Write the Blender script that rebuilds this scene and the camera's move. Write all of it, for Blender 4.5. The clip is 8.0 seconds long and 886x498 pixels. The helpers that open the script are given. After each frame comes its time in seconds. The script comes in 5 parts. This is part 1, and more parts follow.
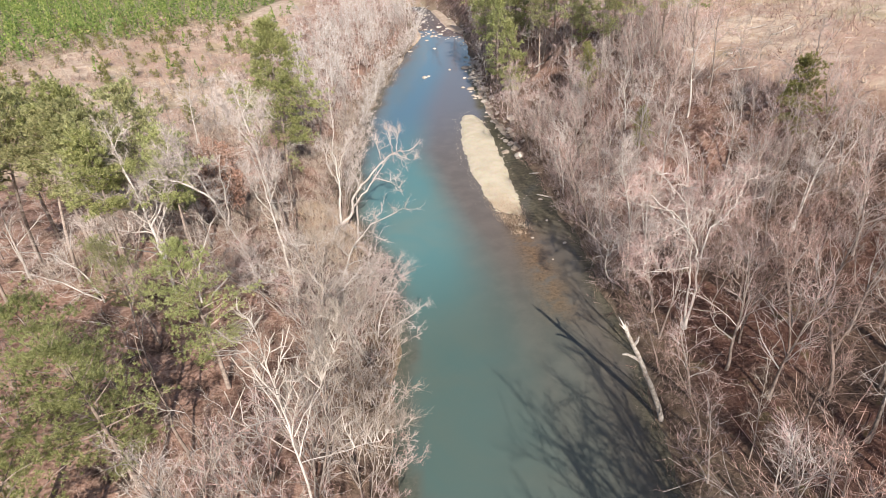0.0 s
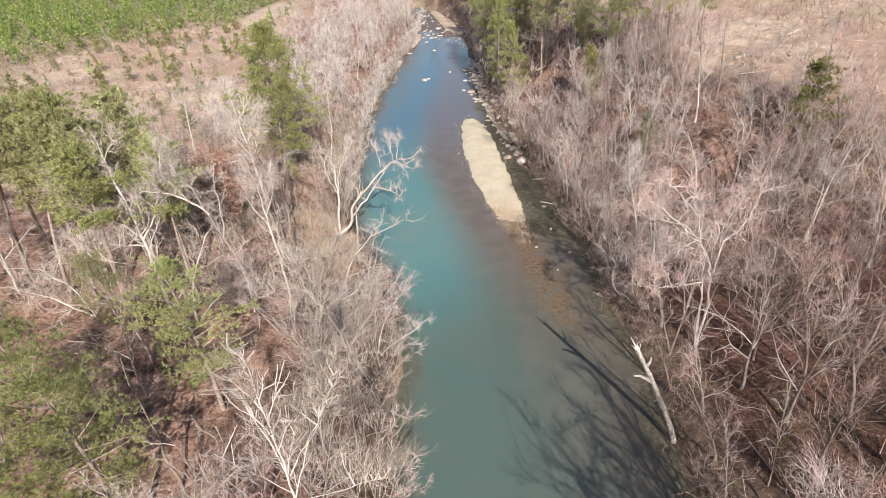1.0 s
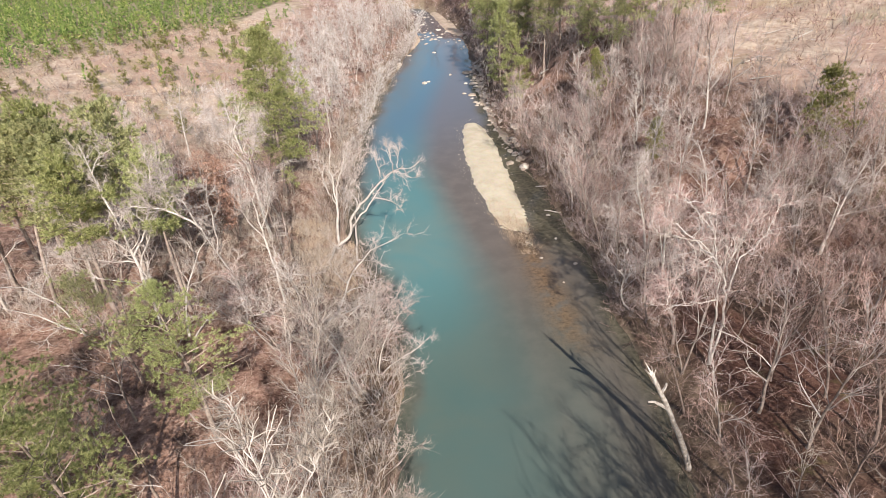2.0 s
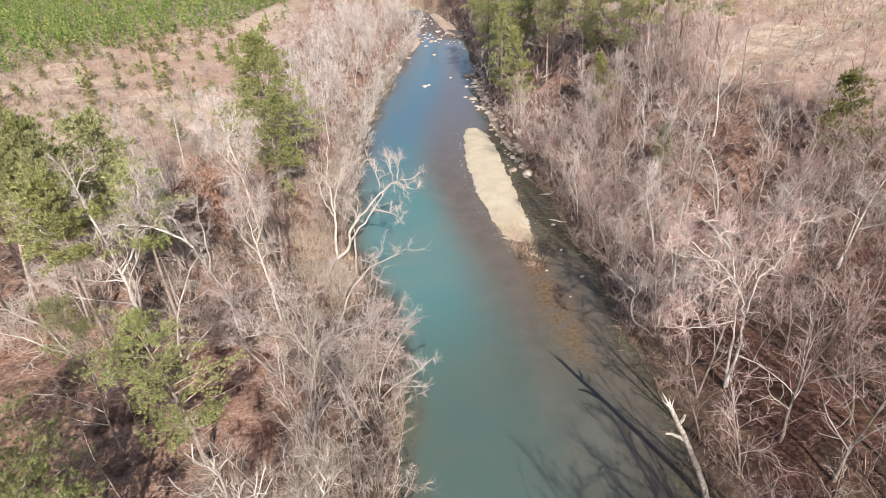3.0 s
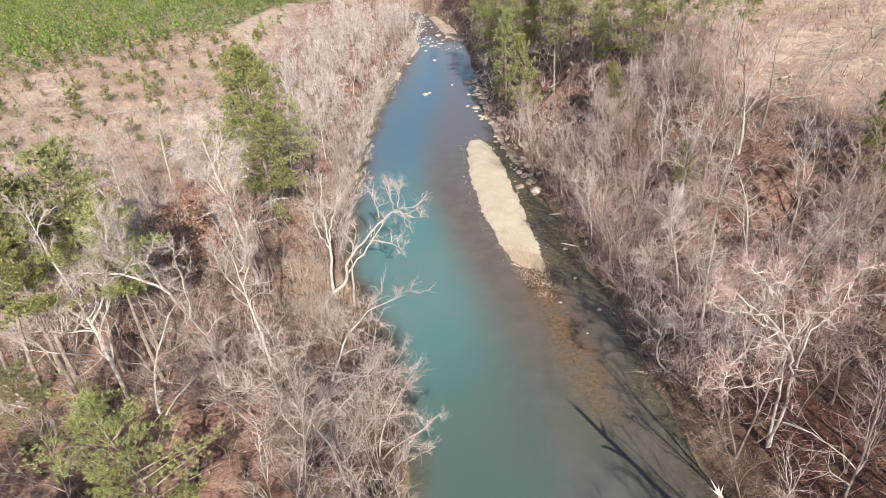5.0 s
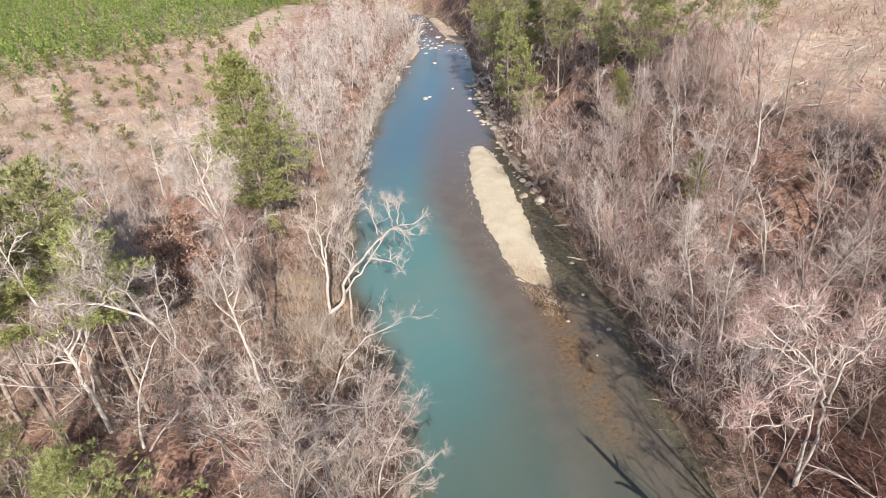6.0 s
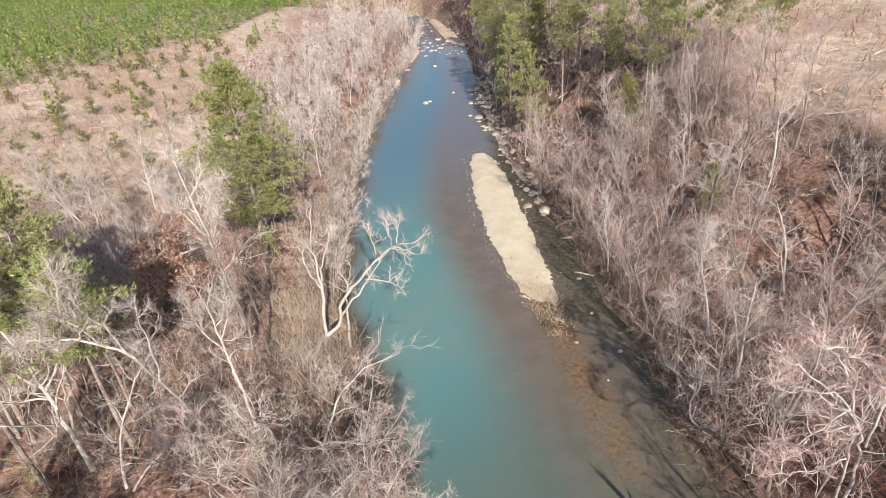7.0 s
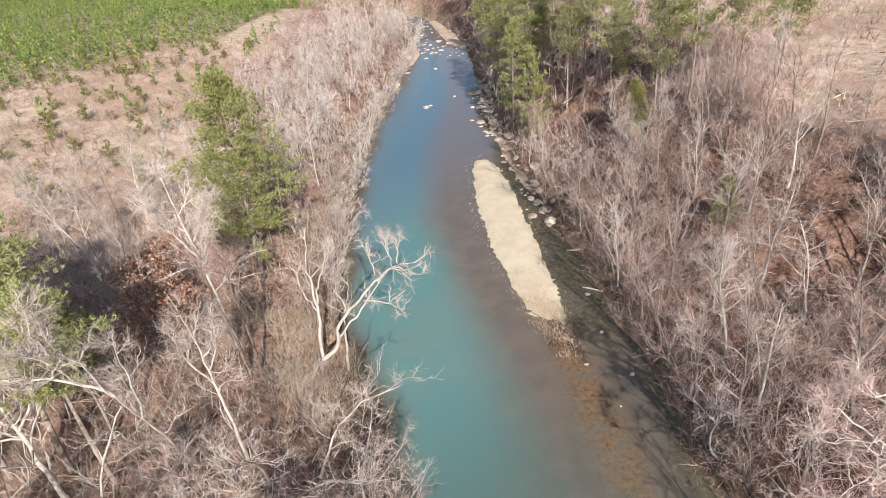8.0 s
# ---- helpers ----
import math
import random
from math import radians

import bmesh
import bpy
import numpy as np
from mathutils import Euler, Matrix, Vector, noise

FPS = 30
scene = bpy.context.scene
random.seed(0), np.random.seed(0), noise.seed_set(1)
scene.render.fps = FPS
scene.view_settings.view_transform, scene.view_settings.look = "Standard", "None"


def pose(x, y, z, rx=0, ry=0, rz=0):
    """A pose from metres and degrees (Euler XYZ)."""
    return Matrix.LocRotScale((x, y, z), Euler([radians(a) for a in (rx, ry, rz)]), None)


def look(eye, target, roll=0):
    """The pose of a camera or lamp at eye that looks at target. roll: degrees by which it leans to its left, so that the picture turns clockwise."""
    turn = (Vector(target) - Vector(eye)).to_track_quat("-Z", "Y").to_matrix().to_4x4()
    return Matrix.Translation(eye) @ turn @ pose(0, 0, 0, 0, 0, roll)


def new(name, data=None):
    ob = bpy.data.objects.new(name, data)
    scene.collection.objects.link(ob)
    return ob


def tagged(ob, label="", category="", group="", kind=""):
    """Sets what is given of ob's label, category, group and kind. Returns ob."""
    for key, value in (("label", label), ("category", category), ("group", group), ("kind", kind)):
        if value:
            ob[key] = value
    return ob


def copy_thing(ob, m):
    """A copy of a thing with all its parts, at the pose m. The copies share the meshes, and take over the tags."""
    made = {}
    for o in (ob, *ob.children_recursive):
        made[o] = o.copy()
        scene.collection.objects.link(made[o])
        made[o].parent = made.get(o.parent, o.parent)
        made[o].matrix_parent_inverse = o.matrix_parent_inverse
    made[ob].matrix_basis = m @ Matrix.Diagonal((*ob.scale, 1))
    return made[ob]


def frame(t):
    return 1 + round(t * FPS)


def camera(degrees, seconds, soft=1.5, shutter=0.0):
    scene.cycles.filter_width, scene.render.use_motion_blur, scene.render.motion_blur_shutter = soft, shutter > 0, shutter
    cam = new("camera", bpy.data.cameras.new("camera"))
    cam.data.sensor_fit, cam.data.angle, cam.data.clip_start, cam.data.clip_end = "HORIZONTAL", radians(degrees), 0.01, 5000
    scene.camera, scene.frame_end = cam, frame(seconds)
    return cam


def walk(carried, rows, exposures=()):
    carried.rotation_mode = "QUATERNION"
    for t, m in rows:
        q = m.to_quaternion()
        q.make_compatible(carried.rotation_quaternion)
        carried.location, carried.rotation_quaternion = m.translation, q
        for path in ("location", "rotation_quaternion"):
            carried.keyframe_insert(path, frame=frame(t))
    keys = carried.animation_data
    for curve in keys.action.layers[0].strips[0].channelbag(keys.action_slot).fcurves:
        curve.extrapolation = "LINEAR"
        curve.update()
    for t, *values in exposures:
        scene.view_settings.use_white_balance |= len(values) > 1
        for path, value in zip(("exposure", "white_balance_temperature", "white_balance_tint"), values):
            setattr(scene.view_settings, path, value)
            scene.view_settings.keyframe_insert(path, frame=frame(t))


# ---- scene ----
cam = camera(75.07, 8.0, soft=0.5)
PATH = [
    (0.0, (0.000, 0.000, 30.287), (-0.002, 51.671, -0.211), -4.968),
    (0.5, (-0.068, 0.891, 30.344), (-0.040, 52.558, -0.162), -5.021),
    (1.0, (-0.141, 1.822, 30.406), (-0.089, 53.484, -0.107), -5.080),
    (1.5, (-0.211, 2.822, 30.465), (-0.141, 54.479, -0.056), -5.147),
    (3.0, (-0.345, 6.105, 30.623), (-0.249, 57.751, 0.082), -5.388),
    (3.5, (-0.408, 7.285, 30.711), (-0.314, 58.927, 0.164), -5.482),
    (4.0, (-0.450, 8.509, 30.789), (-0.364, 60.148, 0.237), -5.583),
    (4.5, (-0.465, 9.798, 30.847), (-0.392, 61.434, 0.290), -5.690),
    (6.0, (-0.409, 13.865, 30.918), (-0.407, 65.495, 0.350), -6.055),
    (6.5, (-0.388, 15.245, 30.959), (-0.420, 66.872, 0.388), -6.190),
    (7.0, (-0.352, 16.591, 30.993), (-0.424, 68.218, 0.420), -6.332),
    (7.5, (-0.325, 17.911, 31.016), (-0.442, 69.536, 0.441), -6.481),
    (8.0, (-0.326, 19.223, 31.015), (-0.494, 70.847, 0.439), -6.637),
]
walk(cam, [(t, look(eye, target, roll)) for t, eye, target, roll in PATH])

# ---- light ----
SUN = Vector((2.83, -14.1, 8.8)).normalized()
world = bpy.data.worlds.new("sky")
scene.world = world
world.use_nodes = True
wn = world.node_tree.nodes
sky = wn.new("ShaderNodeTexSky")
sky.sky_type, sky.sun_disc = "NISHITA", False
sky.sun_elevation, sky.sun_rotation = math.asin(SUN.z), math.atan2(SUN.x, SUN.y)
sky.air_density, sky.dust_density = 1.0, 1.0
world.node_tree.links.new(sky.outputs[0], wn["Background"].inputs[0])
wn["Background"].inputs[1].default_value = 0.095
lamp = bpy.data.lights.new("sun", "SUN")
lamp.energy, lamp.angle, lamp.color = 5.0, radians(0.55), (1.0, 0.95, 0.88)
sun = new("sun", lamp)
sun.matrix_world = look((0, 0, 0), -SUN)
scene.view_settings.exposure = 0.66


# ---- materials ----
class Mat:
    """A node material with short names for the nodes that are used over and over."""

    def __init__(self, name, rough=0.85, spec=0.25):
        self.m = bpy.data.materials.new(name)
        self.m.use_nodes = True
        self.n, self.l = self.m.node_tree.nodes, self.m.node_tree.links
        self.p = self.n["Principled BSDF"]
        self.p.inputs["Roughness"].default_value = rough
        self.p.inputs["Specular IOR Level"].default_value = spec

    def link(self, a, b):
        self.l.new(a, b)

    def coords(self, kind="Object"):
        return self.n.new("ShaderNodeTexCoord").outputs[kind]

    def place(self):
        return self.n.new("ShaderNodeNewGeometry").outputs["Position"]

    def noise(self, scale, detail=4.0, rough=0.55, vec=None, dist=0.0):
        t = self.n.new("ShaderNodeTexNoise")
        t.inputs["Scale"].default_value, t.inputs["Detail"].default_value = scale, detail
        t.inputs["Roughness"].default_value, t.inputs["Distortion"].default_value = rough, dist
        if vec is not None:
            self.link(vec, t.inputs["Vector"])
        return t.outputs["Fac"]

    def ramp(self, fac, stops):
        r = self.n.new("ShaderNodeValToRGB")
        e = r.color_ramp.elements
        while len(e) < len(stops):
            e.new(0.5)
        for el, (at, col) in zip(e, stops):
            el.position, el.color = at, (*col, 1)
        self.link(fac, r.inputs[0])
        return r.outputs[0]

    def step(self, fac, lo, hi):
        r = self.n.new("ShaderNodeMapRange")
        r.interpolation_type = "SMOOTHSTEP"
        r.inputs[1].default_value, r.inputs[2].default_value = lo, hi
        self.link(fac, r.inputs[0])
        return r.outputs[0]

    def mix(self, fac, a, b, kind="MIX"):
        x = self.n.new("ShaderNodeMix")
        x.data_type, x.blend_type = "RGBA", kind
        for sock, v in ((x.inputs[0], fac), (x.inputs[6], a), (x.inputs[7], b)):
            if isinstance(v, (int, float)):
                sock.default_value = v
            elif isinstance(v, tuple):
                sock.default_value = (*v, 1)
            else:
                self.link(v, sock)
        return x.outputs[2]

    def math(self, op, a, b=0.0):
        x = self.n.new("ShaderNodeMath")
        x.operation = op
        for sock, v in ((x.inputs[0], a), (x.inputs[1], b)):
            if isinstance(v, (int, float)):
                sock.default_value = v
            else:
                self.link(v, sock)
        return x.outputs[0]

    def attr(self, name):
        a = self.n.new("ShaderNodeAttribute")
        a.attribute_name = name
        return a.outputs["Fac"]

    def colour(self, c):
        self.link(c, self.p.inputs["Base Color"])
        return self

    def bump(self, h, strength, dist=0.05):
        b = self.n.new("ShaderNodeBump")
        b.inputs["Strength"].default_value, b.inputs["Distance"].default_value = strength, dist
        self.link(h, b.inputs["Height"])
        self.link(b.outputs[0], self.p.inputs["Normal"])
        return b.outputs[0]

    def island(self):
        return self.n.new("ShaderNodeNewGeometry").outputs["Random Per Island"]

    def object_random(self):
        return self.n.new("ShaderNodeObjectInfo").outputs["Random"]


def bark_material(name, light, dark, patch, lo=0.42, hi=0.62, rough=0.85):
    """Bark: two tones in patches drawn out along the stem, with fine grain."""
    m = Mat(name, rough)
    v = m.coords()
    a = m.noise(patch, 5, 0.6, v)
    c = m.mix(m.step(a, lo, hi), light, dark)
    g = m.noise(patch * 9, 3, 0.6, v)
    c = m.mix(0.35, c, m.ramp(g, [(0.3, tuple(0.6 * x for x in dark)), (0.7, tuple(min(1, 1.1 * x) for x in light))]))
    tone = m.ramp(m.object_random(), [(0.0, (0.72, 0.69, 0.67)), (1.0, (1.0, 1.0, 1.0))])
    m.colour(m.mix(1.0, c, tone, "MULTIPLY"))
    m.bump(g, 0.4, 0.02)
    return m.m


def shoot_material(name, stops, rough=0.8):
    """Twigs, stems, grass and needles: each shoot has its own tone, each plant its own cast."""
    m = Mat(name, rough, 0.2)
    c = m.ramp(m.island(), stops)
    cast = m.ramp(m.object_random(), [(0.0, (0.74, 0.72, 0.70)), (0.5, (0.95, 0.90, 0.86)), (1.0, (1.08, 1.06, 1.04))])
    m.colour(m.mix(1.0, c, cast, "MULTIPLY"))
    return m.m


def needle_material(name, stops):
    """Needles: each shoot has its own tone, and some light passes through."""
    m = shoot_material(name, stops, 0.6)
    n, l = m.node_tree.nodes, m.node_tree.links
    p = n["Principled BSDF"]
    thin = n.new("ShaderNodeBsdfTranslucent")
    l.new(p.inputs["Base Color"].links[0].from_socket, thin.inputs[0])
    both = n.new("ShaderNodeMixShader")
    both.inputs[0].default_value = 0.5
    l.new(p.outputs[0], both.inputs[1])
    l.new(thin.outputs[0], both.inputs[2])
    l.new(both.outputs[0], n["Material Output"].inputs[0])
    return m


WHITE_BARK = bark_material("pale_sycamore_bark", (0.62, 0.56, 0.51), (0.30, 0.245, 0.21), 1.8, 0.46, 0.66)
GREY_BARK = bark_material("grey_bark", (0.53, 0.47, 0.43), (0.25, 0.205, 0.18), 2.5)
BROWN_BARK = bark_material("brown_bark", (0.30, 0.225, 0.19), (0.13, 0.095, 0.08), 3.0)
# Brown-grey trunk bark, darker than the limbs, with crown shade in its colour.
SHADED_BARK = bark_material("shaded_bark", (0.36, 0.295, 0.255), (0.18, 0.14, 0.12), 2.5)
PINE_BARK = bark_material("pine_bark", (0.40, 0.32, 0.27), (0.19, 0.135, 0.11), 4.0)
DEAD_WOOD = bark_material("bleached_dead_wood", (0.60, 0.545, 0.49), (0.27, 0.22, 0.185), 3.5, 0.42, 0.62)
TWIG_PALE = shoot_material("pale_twigs", [(0, (0.375, 0.305, 0.278)), (0.5, (0.54, 0.461, 0.428)), (1, (0.706, 0.621, 0.59))])
TWIG_WHITE = shoot_material("silvery_twigs", [(0, (0.36, 0.315, 0.295)), (0.5, (0.55, 0.50, 0.475)), (1, (0.72, 0.675, 0.65))])
TWIG_TAN = shoot_material("tan_twigs", [(0, (0.27, 0.215, 0.175)), (0.5, (0.40, 0.335, 0.28)), (1, (0.54, 0.465, 0.40))])
TWIG_GREY = shoot_material("grey_twigs", [(0, (0.305, 0.193, 0.175)), (0.5, (0.49, 0.332, 0.305)), (1, (0.68, 0.497, 0.465))])
TWIG_BROWN = shoot_material("brown_twigs", [(0, (0.231, 0.139, 0.122)), (0.5, (0.388, 0.251, 0.22)), (1, (0.576, 0.399, 0.348))])
NEEDLES = needle_material("pine_needles", [(0, (0.195, 0.208, 0.0974)), (0.5, (0.403, 0.409, 0.208)), (1, (0.649, 0.629, 0.358))])
NEEDLES_SUNNY = needle_material("light_pine_needles", [(0, (0.207, 0.236, 0.092)), (0.5, (0.414, 0.443, 0.19)), (1, (0.632, 0.632, 0.322))])
NEEDLES_DARK = needle_material("dark_pine_needles", [(0, (0.172, 0.187, 0.0858)), (0.5, (0.37, 0.383, 0.185)), (1, (0.607, 0.594, 0.323))])
NEEDLES_YOUNG = needle_material("young_pine_needles", [(0, (0.162, 0.173, 0.0594)), (0.5, (0.302, 0.297, 0.108)), (1, (0.464, 0.432, 0.2))])
NEEDLES_FIELD = needle_material("plantation_needles", [(0, (0.122, 0.186, 0.054)), (0.4, (0.25, 0.342, 0.096)), (0.8, (0.378, 0.462, 0.15)), (1, (0.573, 0.54, 0.24))])
TWIG_MAUVE = shoot_material("mauve_twigs", [(0, (0.341, 0.248, 0.226)), (0.5, (0.506, 0.396, 0.369)), (1, (0.682, 0.561, 0.528))])
stand_tree = NEEDLES_FIELD.node_tree
stand_patch = stand_tree.nodes.new("ShaderNodeTexNoise")
stand_patch.inputs["Scale"].default_value, stand_patch.inputs["Detail"].default_value = 0.16, 4
stand_tree.links.new(stand_tree.nodes.new("ShaderNodeNewGeometry").outputs["Position"], stand_patch.inputs["Vector"])
stand_tone = stand_tree.nodes.new("ShaderNodeValToRGB")
stand_tone.color_ramp.elements[0].position, stand_tone.color_ramp.elements[0].color = 0.36, (0.72, 0.78, 0.85, 1)
stand_tone.color_ramp.elements[1].position, stand_tone.color_ramp.elements[1].color = 0.64, (1.06, 1.04, 1.0, 1)
stand_tree.links.new(stand_patch.outputs["Fac"], stand_tone.inputs[0])
stand_mix = stand_tree.nodes.new("ShaderNodeMix")
stand_mix.data_type, stand_mix.blend_type = "RGBA", "MULTIPLY"
stand_mix.inputs[0].default_value = 1.0
stand_plain = stand_tree.nodes["Principled BSDF"].inputs["Base Color"].links[0].from_socket
stand_tree.links.new(stand_plain, stand_mix.inputs[6])
stand_tree.links.new(stand_tone.outputs[0], stand_mix.inputs[7])
stand_tree.links.new(stand_mix.outputs[2], stand_tree.nodes["Principled BSDF"].inputs["Base Color"])
stand_tree.links.new(stand_mix.outputs[2], stand_tree.nodes["Translucent BSDF"].inputs[0])
BROWN_LEAVES = shoot_material("withered_oak_leaves", [(0, (0.21, 0.109, 0.0798)), (0.5, (0.375, 0.217, 0.16)), (1, (0.555, 0.362, 0.283))])
STRAW = shoot_material("dry_grass", [(0, (0.30, 0.20, 0.145)), (0.5, (0.48, 0.365, 0.265)), (1, (0.66, 0.55, 0.42))])
BRUSH = shoot_material("dead_brush", [(0, (0.111, 0.066, 0.0539)), (0.4, (0.234, 0.149, 0.121)), (0.8, (0.37, 0.259, 0.216)), (1, (0.554, 0.413, 0.356))])


def ground_material():
    m = Mat("leaf_litter_and_soil", 0.95, 0.1)
    v = m.place()
    fine = m.noise(3.2, 6, 0.7, v)
    mid = m.noise(0.55, 5, 0.6, v)
    wide = m.noise(0.09, 4, 0.55, v, 0.4)
    litter = m.ramp(fine, [(0.28, (0.035, 0.022, 0.016)), (0.45, (0.08, 0.051, 0.037)), (0.58, (0.125, 0.08, 0.058)), (0.75, (0.21, 0.15, 0.115))])
    red = m.ramp(fine, [(0.3, (0.048, 0.024, 0.017)), (0.5, (0.115, 0.058, 0.042)), (0.72, (0.23, 0.132, 0.10))])
    forest = m.mix(m.step(wide, 0.44, 0.58), litter, red)
    forest = m.mix(m.math("MULTIPLY", m.step(mid, 0.58, 0.72), 0.45), forest, (0.16, 0.145, 0.055))
    open_ = m.ramp(mid, [(0.3, (0.25, 0.155, 0.12)), (0.43, (0.42, 0.295, 0.225)), (0.56, (0.56, 0.43, 0.33)), (0.7, (0.66, 0.54, 0.41))])
    open_ = m.mix(0.5, open_, m.ramp(m.noise(1.7, 5, 0.7, v), [(0.3, (0.20, 0.125, 0.095)), (0.7, (0.68, 0.55, 0.43))]))
    open_ = m.mix(m.math("MULTIPLY", m.step(m.noise(0.05, 4, 0.6, v), 0.46, 0.6), 0.7), open_, m.ramp(fine, [(0.3, (0.24, 0.13, 0.095)), (0.7, (0.48, 0.31, 0.24))]))
    open_ = m.mix(m.math("MULTIPLY", m.step(wide, 0.52, 0.66), 0.35), open_, (0.30, 0.27, 0.11))
    open_ = m.mix(m.attr("sward"), open_, m.ramp(mid, [(0.35, (0.075, 0.08, 0.03)), (0.55, (0.17, 0.16, 0.065)), (0.7, (0.40, 0.31, 0.19))]))
    # Pink litter, lightened in its colour where the woodland floor lies in sun.
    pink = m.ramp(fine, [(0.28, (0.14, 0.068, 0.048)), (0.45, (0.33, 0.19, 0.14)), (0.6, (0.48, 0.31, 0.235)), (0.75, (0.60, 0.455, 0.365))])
    forest = m.mix(m.math("MULTIPLY", m.attr("sunlit"), m.step(mid, 0.3, 0.6)), forest, pink)
    land = m.mix(m.attr("field"), forest, open_)
    bank = m.ramp(m.noise(1.1, 5, 0.65, v), [(0.3, (0.065, 0.046, 0.032)), (0.5, (0.15, 0.108, 0.076)), (0.7, (0.28, 0.21, 0.145))])
    land = m.mix(m.attr("bank"), land, bank)
    bed = m.ramp(m.noise(0.9, 6, 0.65, v), [(0.3, (0.16, 0.125, 0.085)), (0.5, (0.30, 0.235, 0.155)), (0.7, (0.44, 0.36, 0.25))])
    rust = m.ramp(m.noise(1.6, 6, 0.7, v), [(0.3, (0.22, 0.12, 0.045)), (0.5, (0.48, 0.27, 0.10)), (0.7, (0.60, 0.39, 0.18))])
    bed = m.mix(m.attr("rust"), bed, rust)
    m.colour(m.mix(m.attr("bed"), land, bed))
    m.bump(m.math("ADD", fine, mid), 0.9, 0.18)
    return m.m


def water_material():
    """Still, turbid water: silt hides the deep channel, the bed tints the shallows, and the surface mirrors the sky.
    Far up the river, reflected sky is also put into the colour.
    """
    m = Mat("turbid_river_water", 0.05, 0.5)
    v = m.place()
    n = m.n
    silt = m.noise(0.12, 4, 0.55, v, 0.6)
    deep = m.mix(m.step(silt, 0.3, 0.75), (0.102, 0.208, 0.207), (0.135, 0.207, 0.19))
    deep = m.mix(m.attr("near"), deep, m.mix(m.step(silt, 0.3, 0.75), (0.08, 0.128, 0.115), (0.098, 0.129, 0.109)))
    # Blue of the mirrored sky, mixed into the body colour of the far water.
    deep = m.mix(m.attr("sky_upstream"), deep, (0.085, 0.15, 0.198))
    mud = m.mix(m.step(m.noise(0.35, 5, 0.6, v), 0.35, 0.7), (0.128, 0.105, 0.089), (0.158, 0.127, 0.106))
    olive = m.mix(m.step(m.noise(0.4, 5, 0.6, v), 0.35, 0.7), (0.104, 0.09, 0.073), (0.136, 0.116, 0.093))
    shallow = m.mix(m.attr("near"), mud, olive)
    shallow = m.mix(m.attr("sky_upstream"), shallow, (0.135, 0.125, 0.135))
    stones = m.noise(2.6, 6, 0.75, v)
    bed = m.ramp(stones, [(0.32, (0.045, 0.038, 0.026)), (0.5, (0.098, 0.085, 0.058)), (0.68, (0.16, 0.138, 0.098))])
    rust = m.ramp(stones, [(0.34, (0.07, 0.042, 0.024)), (0.48, (0.155, 0.096, 0.053)), (0.66, (0.215, 0.14, 0.082))])
    shallow = m.mix(m.attr("bed_and_mirror"), shallow, bed)
    shallow = m.mix(m.math("MULTIPLY", m.attr("rust"), m.step(m.noise(0.6, 4, 0.6, v), 0.25, 0.55)), shallow, rust)
    body = n.new("ShaderNodeBsdfDiffuse")
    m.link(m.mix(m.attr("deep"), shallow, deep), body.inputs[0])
    gloss = n.new("ShaderNodeBsdfGlossy")
    gloss.inputs["Roughness"].default_value = 0.035
    fres = n.new("ShaderNodeFresnel")
    fres.inputs[0].default_value = 1.33
    b = n.new("ShaderNodeBump")
    b.inputs["Strength"].default_value, b.inputs["Distance"].default_value = 0.06, 0.02
    m.link(m.noise(1.5, 4, 0.5, v), b.inputs["Height"])
    m.link(b.outputs[0], gloss.inputs["Normal"])
    m.link(b.outputs[0], fres.inputs["Normal"])
    top = n.new("ShaderNodeMixShader")
    m.link(fres.outputs[0], top.inputs[0])
    m.link(body.outputs[0], top.inputs[1])
    m.link(gloss.outputs[0], top.inputs[2])
    m.link(top.outputs[0], n["Material Output"].inputs[0])
    return m.m


def gravel_material(name, light, dark):
    m = Mat(name, 0.95, 0.15)
    v = m.place()
    cell = m.n.new("ShaderNodeTexVoronoi")
    cell.inputs["Scale"].default_value = 7.0
    m.link(v, cell.inputs["Vector"])
    grain = m.noise(9, 4, 0.7, v)
    c = m.mix(m.step(m.noise(0.5, 5, 0.6, v), 0.35, 0.68), light, dark)
    c = m.mix(0.3, c, m.ramp(grain, [(0.3, tuple(0.5 * x for x in dark)), (0.7, tuple(min(1, 1.15 * x) for x in light))]))
    m.colour(m.mix(0.15, c, cell.outputs["Color"], "SOFT_LIGHT"))
    m.bump(cell.outputs["Distance"], 0.5, 0.04)
    return m.m


def rock_material():
    m = Mat("pale_river_rock", 0.9, 0.2)
    v = m.coords()
    a = m.noise(1.8, 6, 0.6, v)
    c = m.ramp(a, [(0.3, (0.32, 0.255, 0.21)), (0.5, (0.56, 0.475, 0.40)), (0.7, (0.74, 0.665, 0.58))])
    tone = m.ramp(m.object_random(), [(0, (0.62, 0.57, 0.53)), (1, (1, 1, 1))])
    m.colour(m.mix(1.0, c, tone, "MULTIPLY"))
    m.bump(m.noise(7, 5, 0.6, v), 0.6, 0.06)
    return m.m


GROUND, WATER = ground_material(), water_material()
GRAVEL = gravel_material("tan_gravel", (0.62, 0.53, 0.40), (0.50, 0.415, 0.30))
PALE_GRAVEL = gravel_material("pink_tan_gravel", (0.56, 0.43, 0.33), (0.36, 0.26, 0.19))
SAND = gravel_material("pale_bank_sand", (0.46, 0.37, 0.29), (0.28, 0.21, 0.16))
ROCK = rock_material()


# ---- mesh helpers ----
def unit(v):
    v = np.asarray(v, float)
    return v / (np.linalg.norm(v, axis=-1, keepdims=True) + 1e-9)


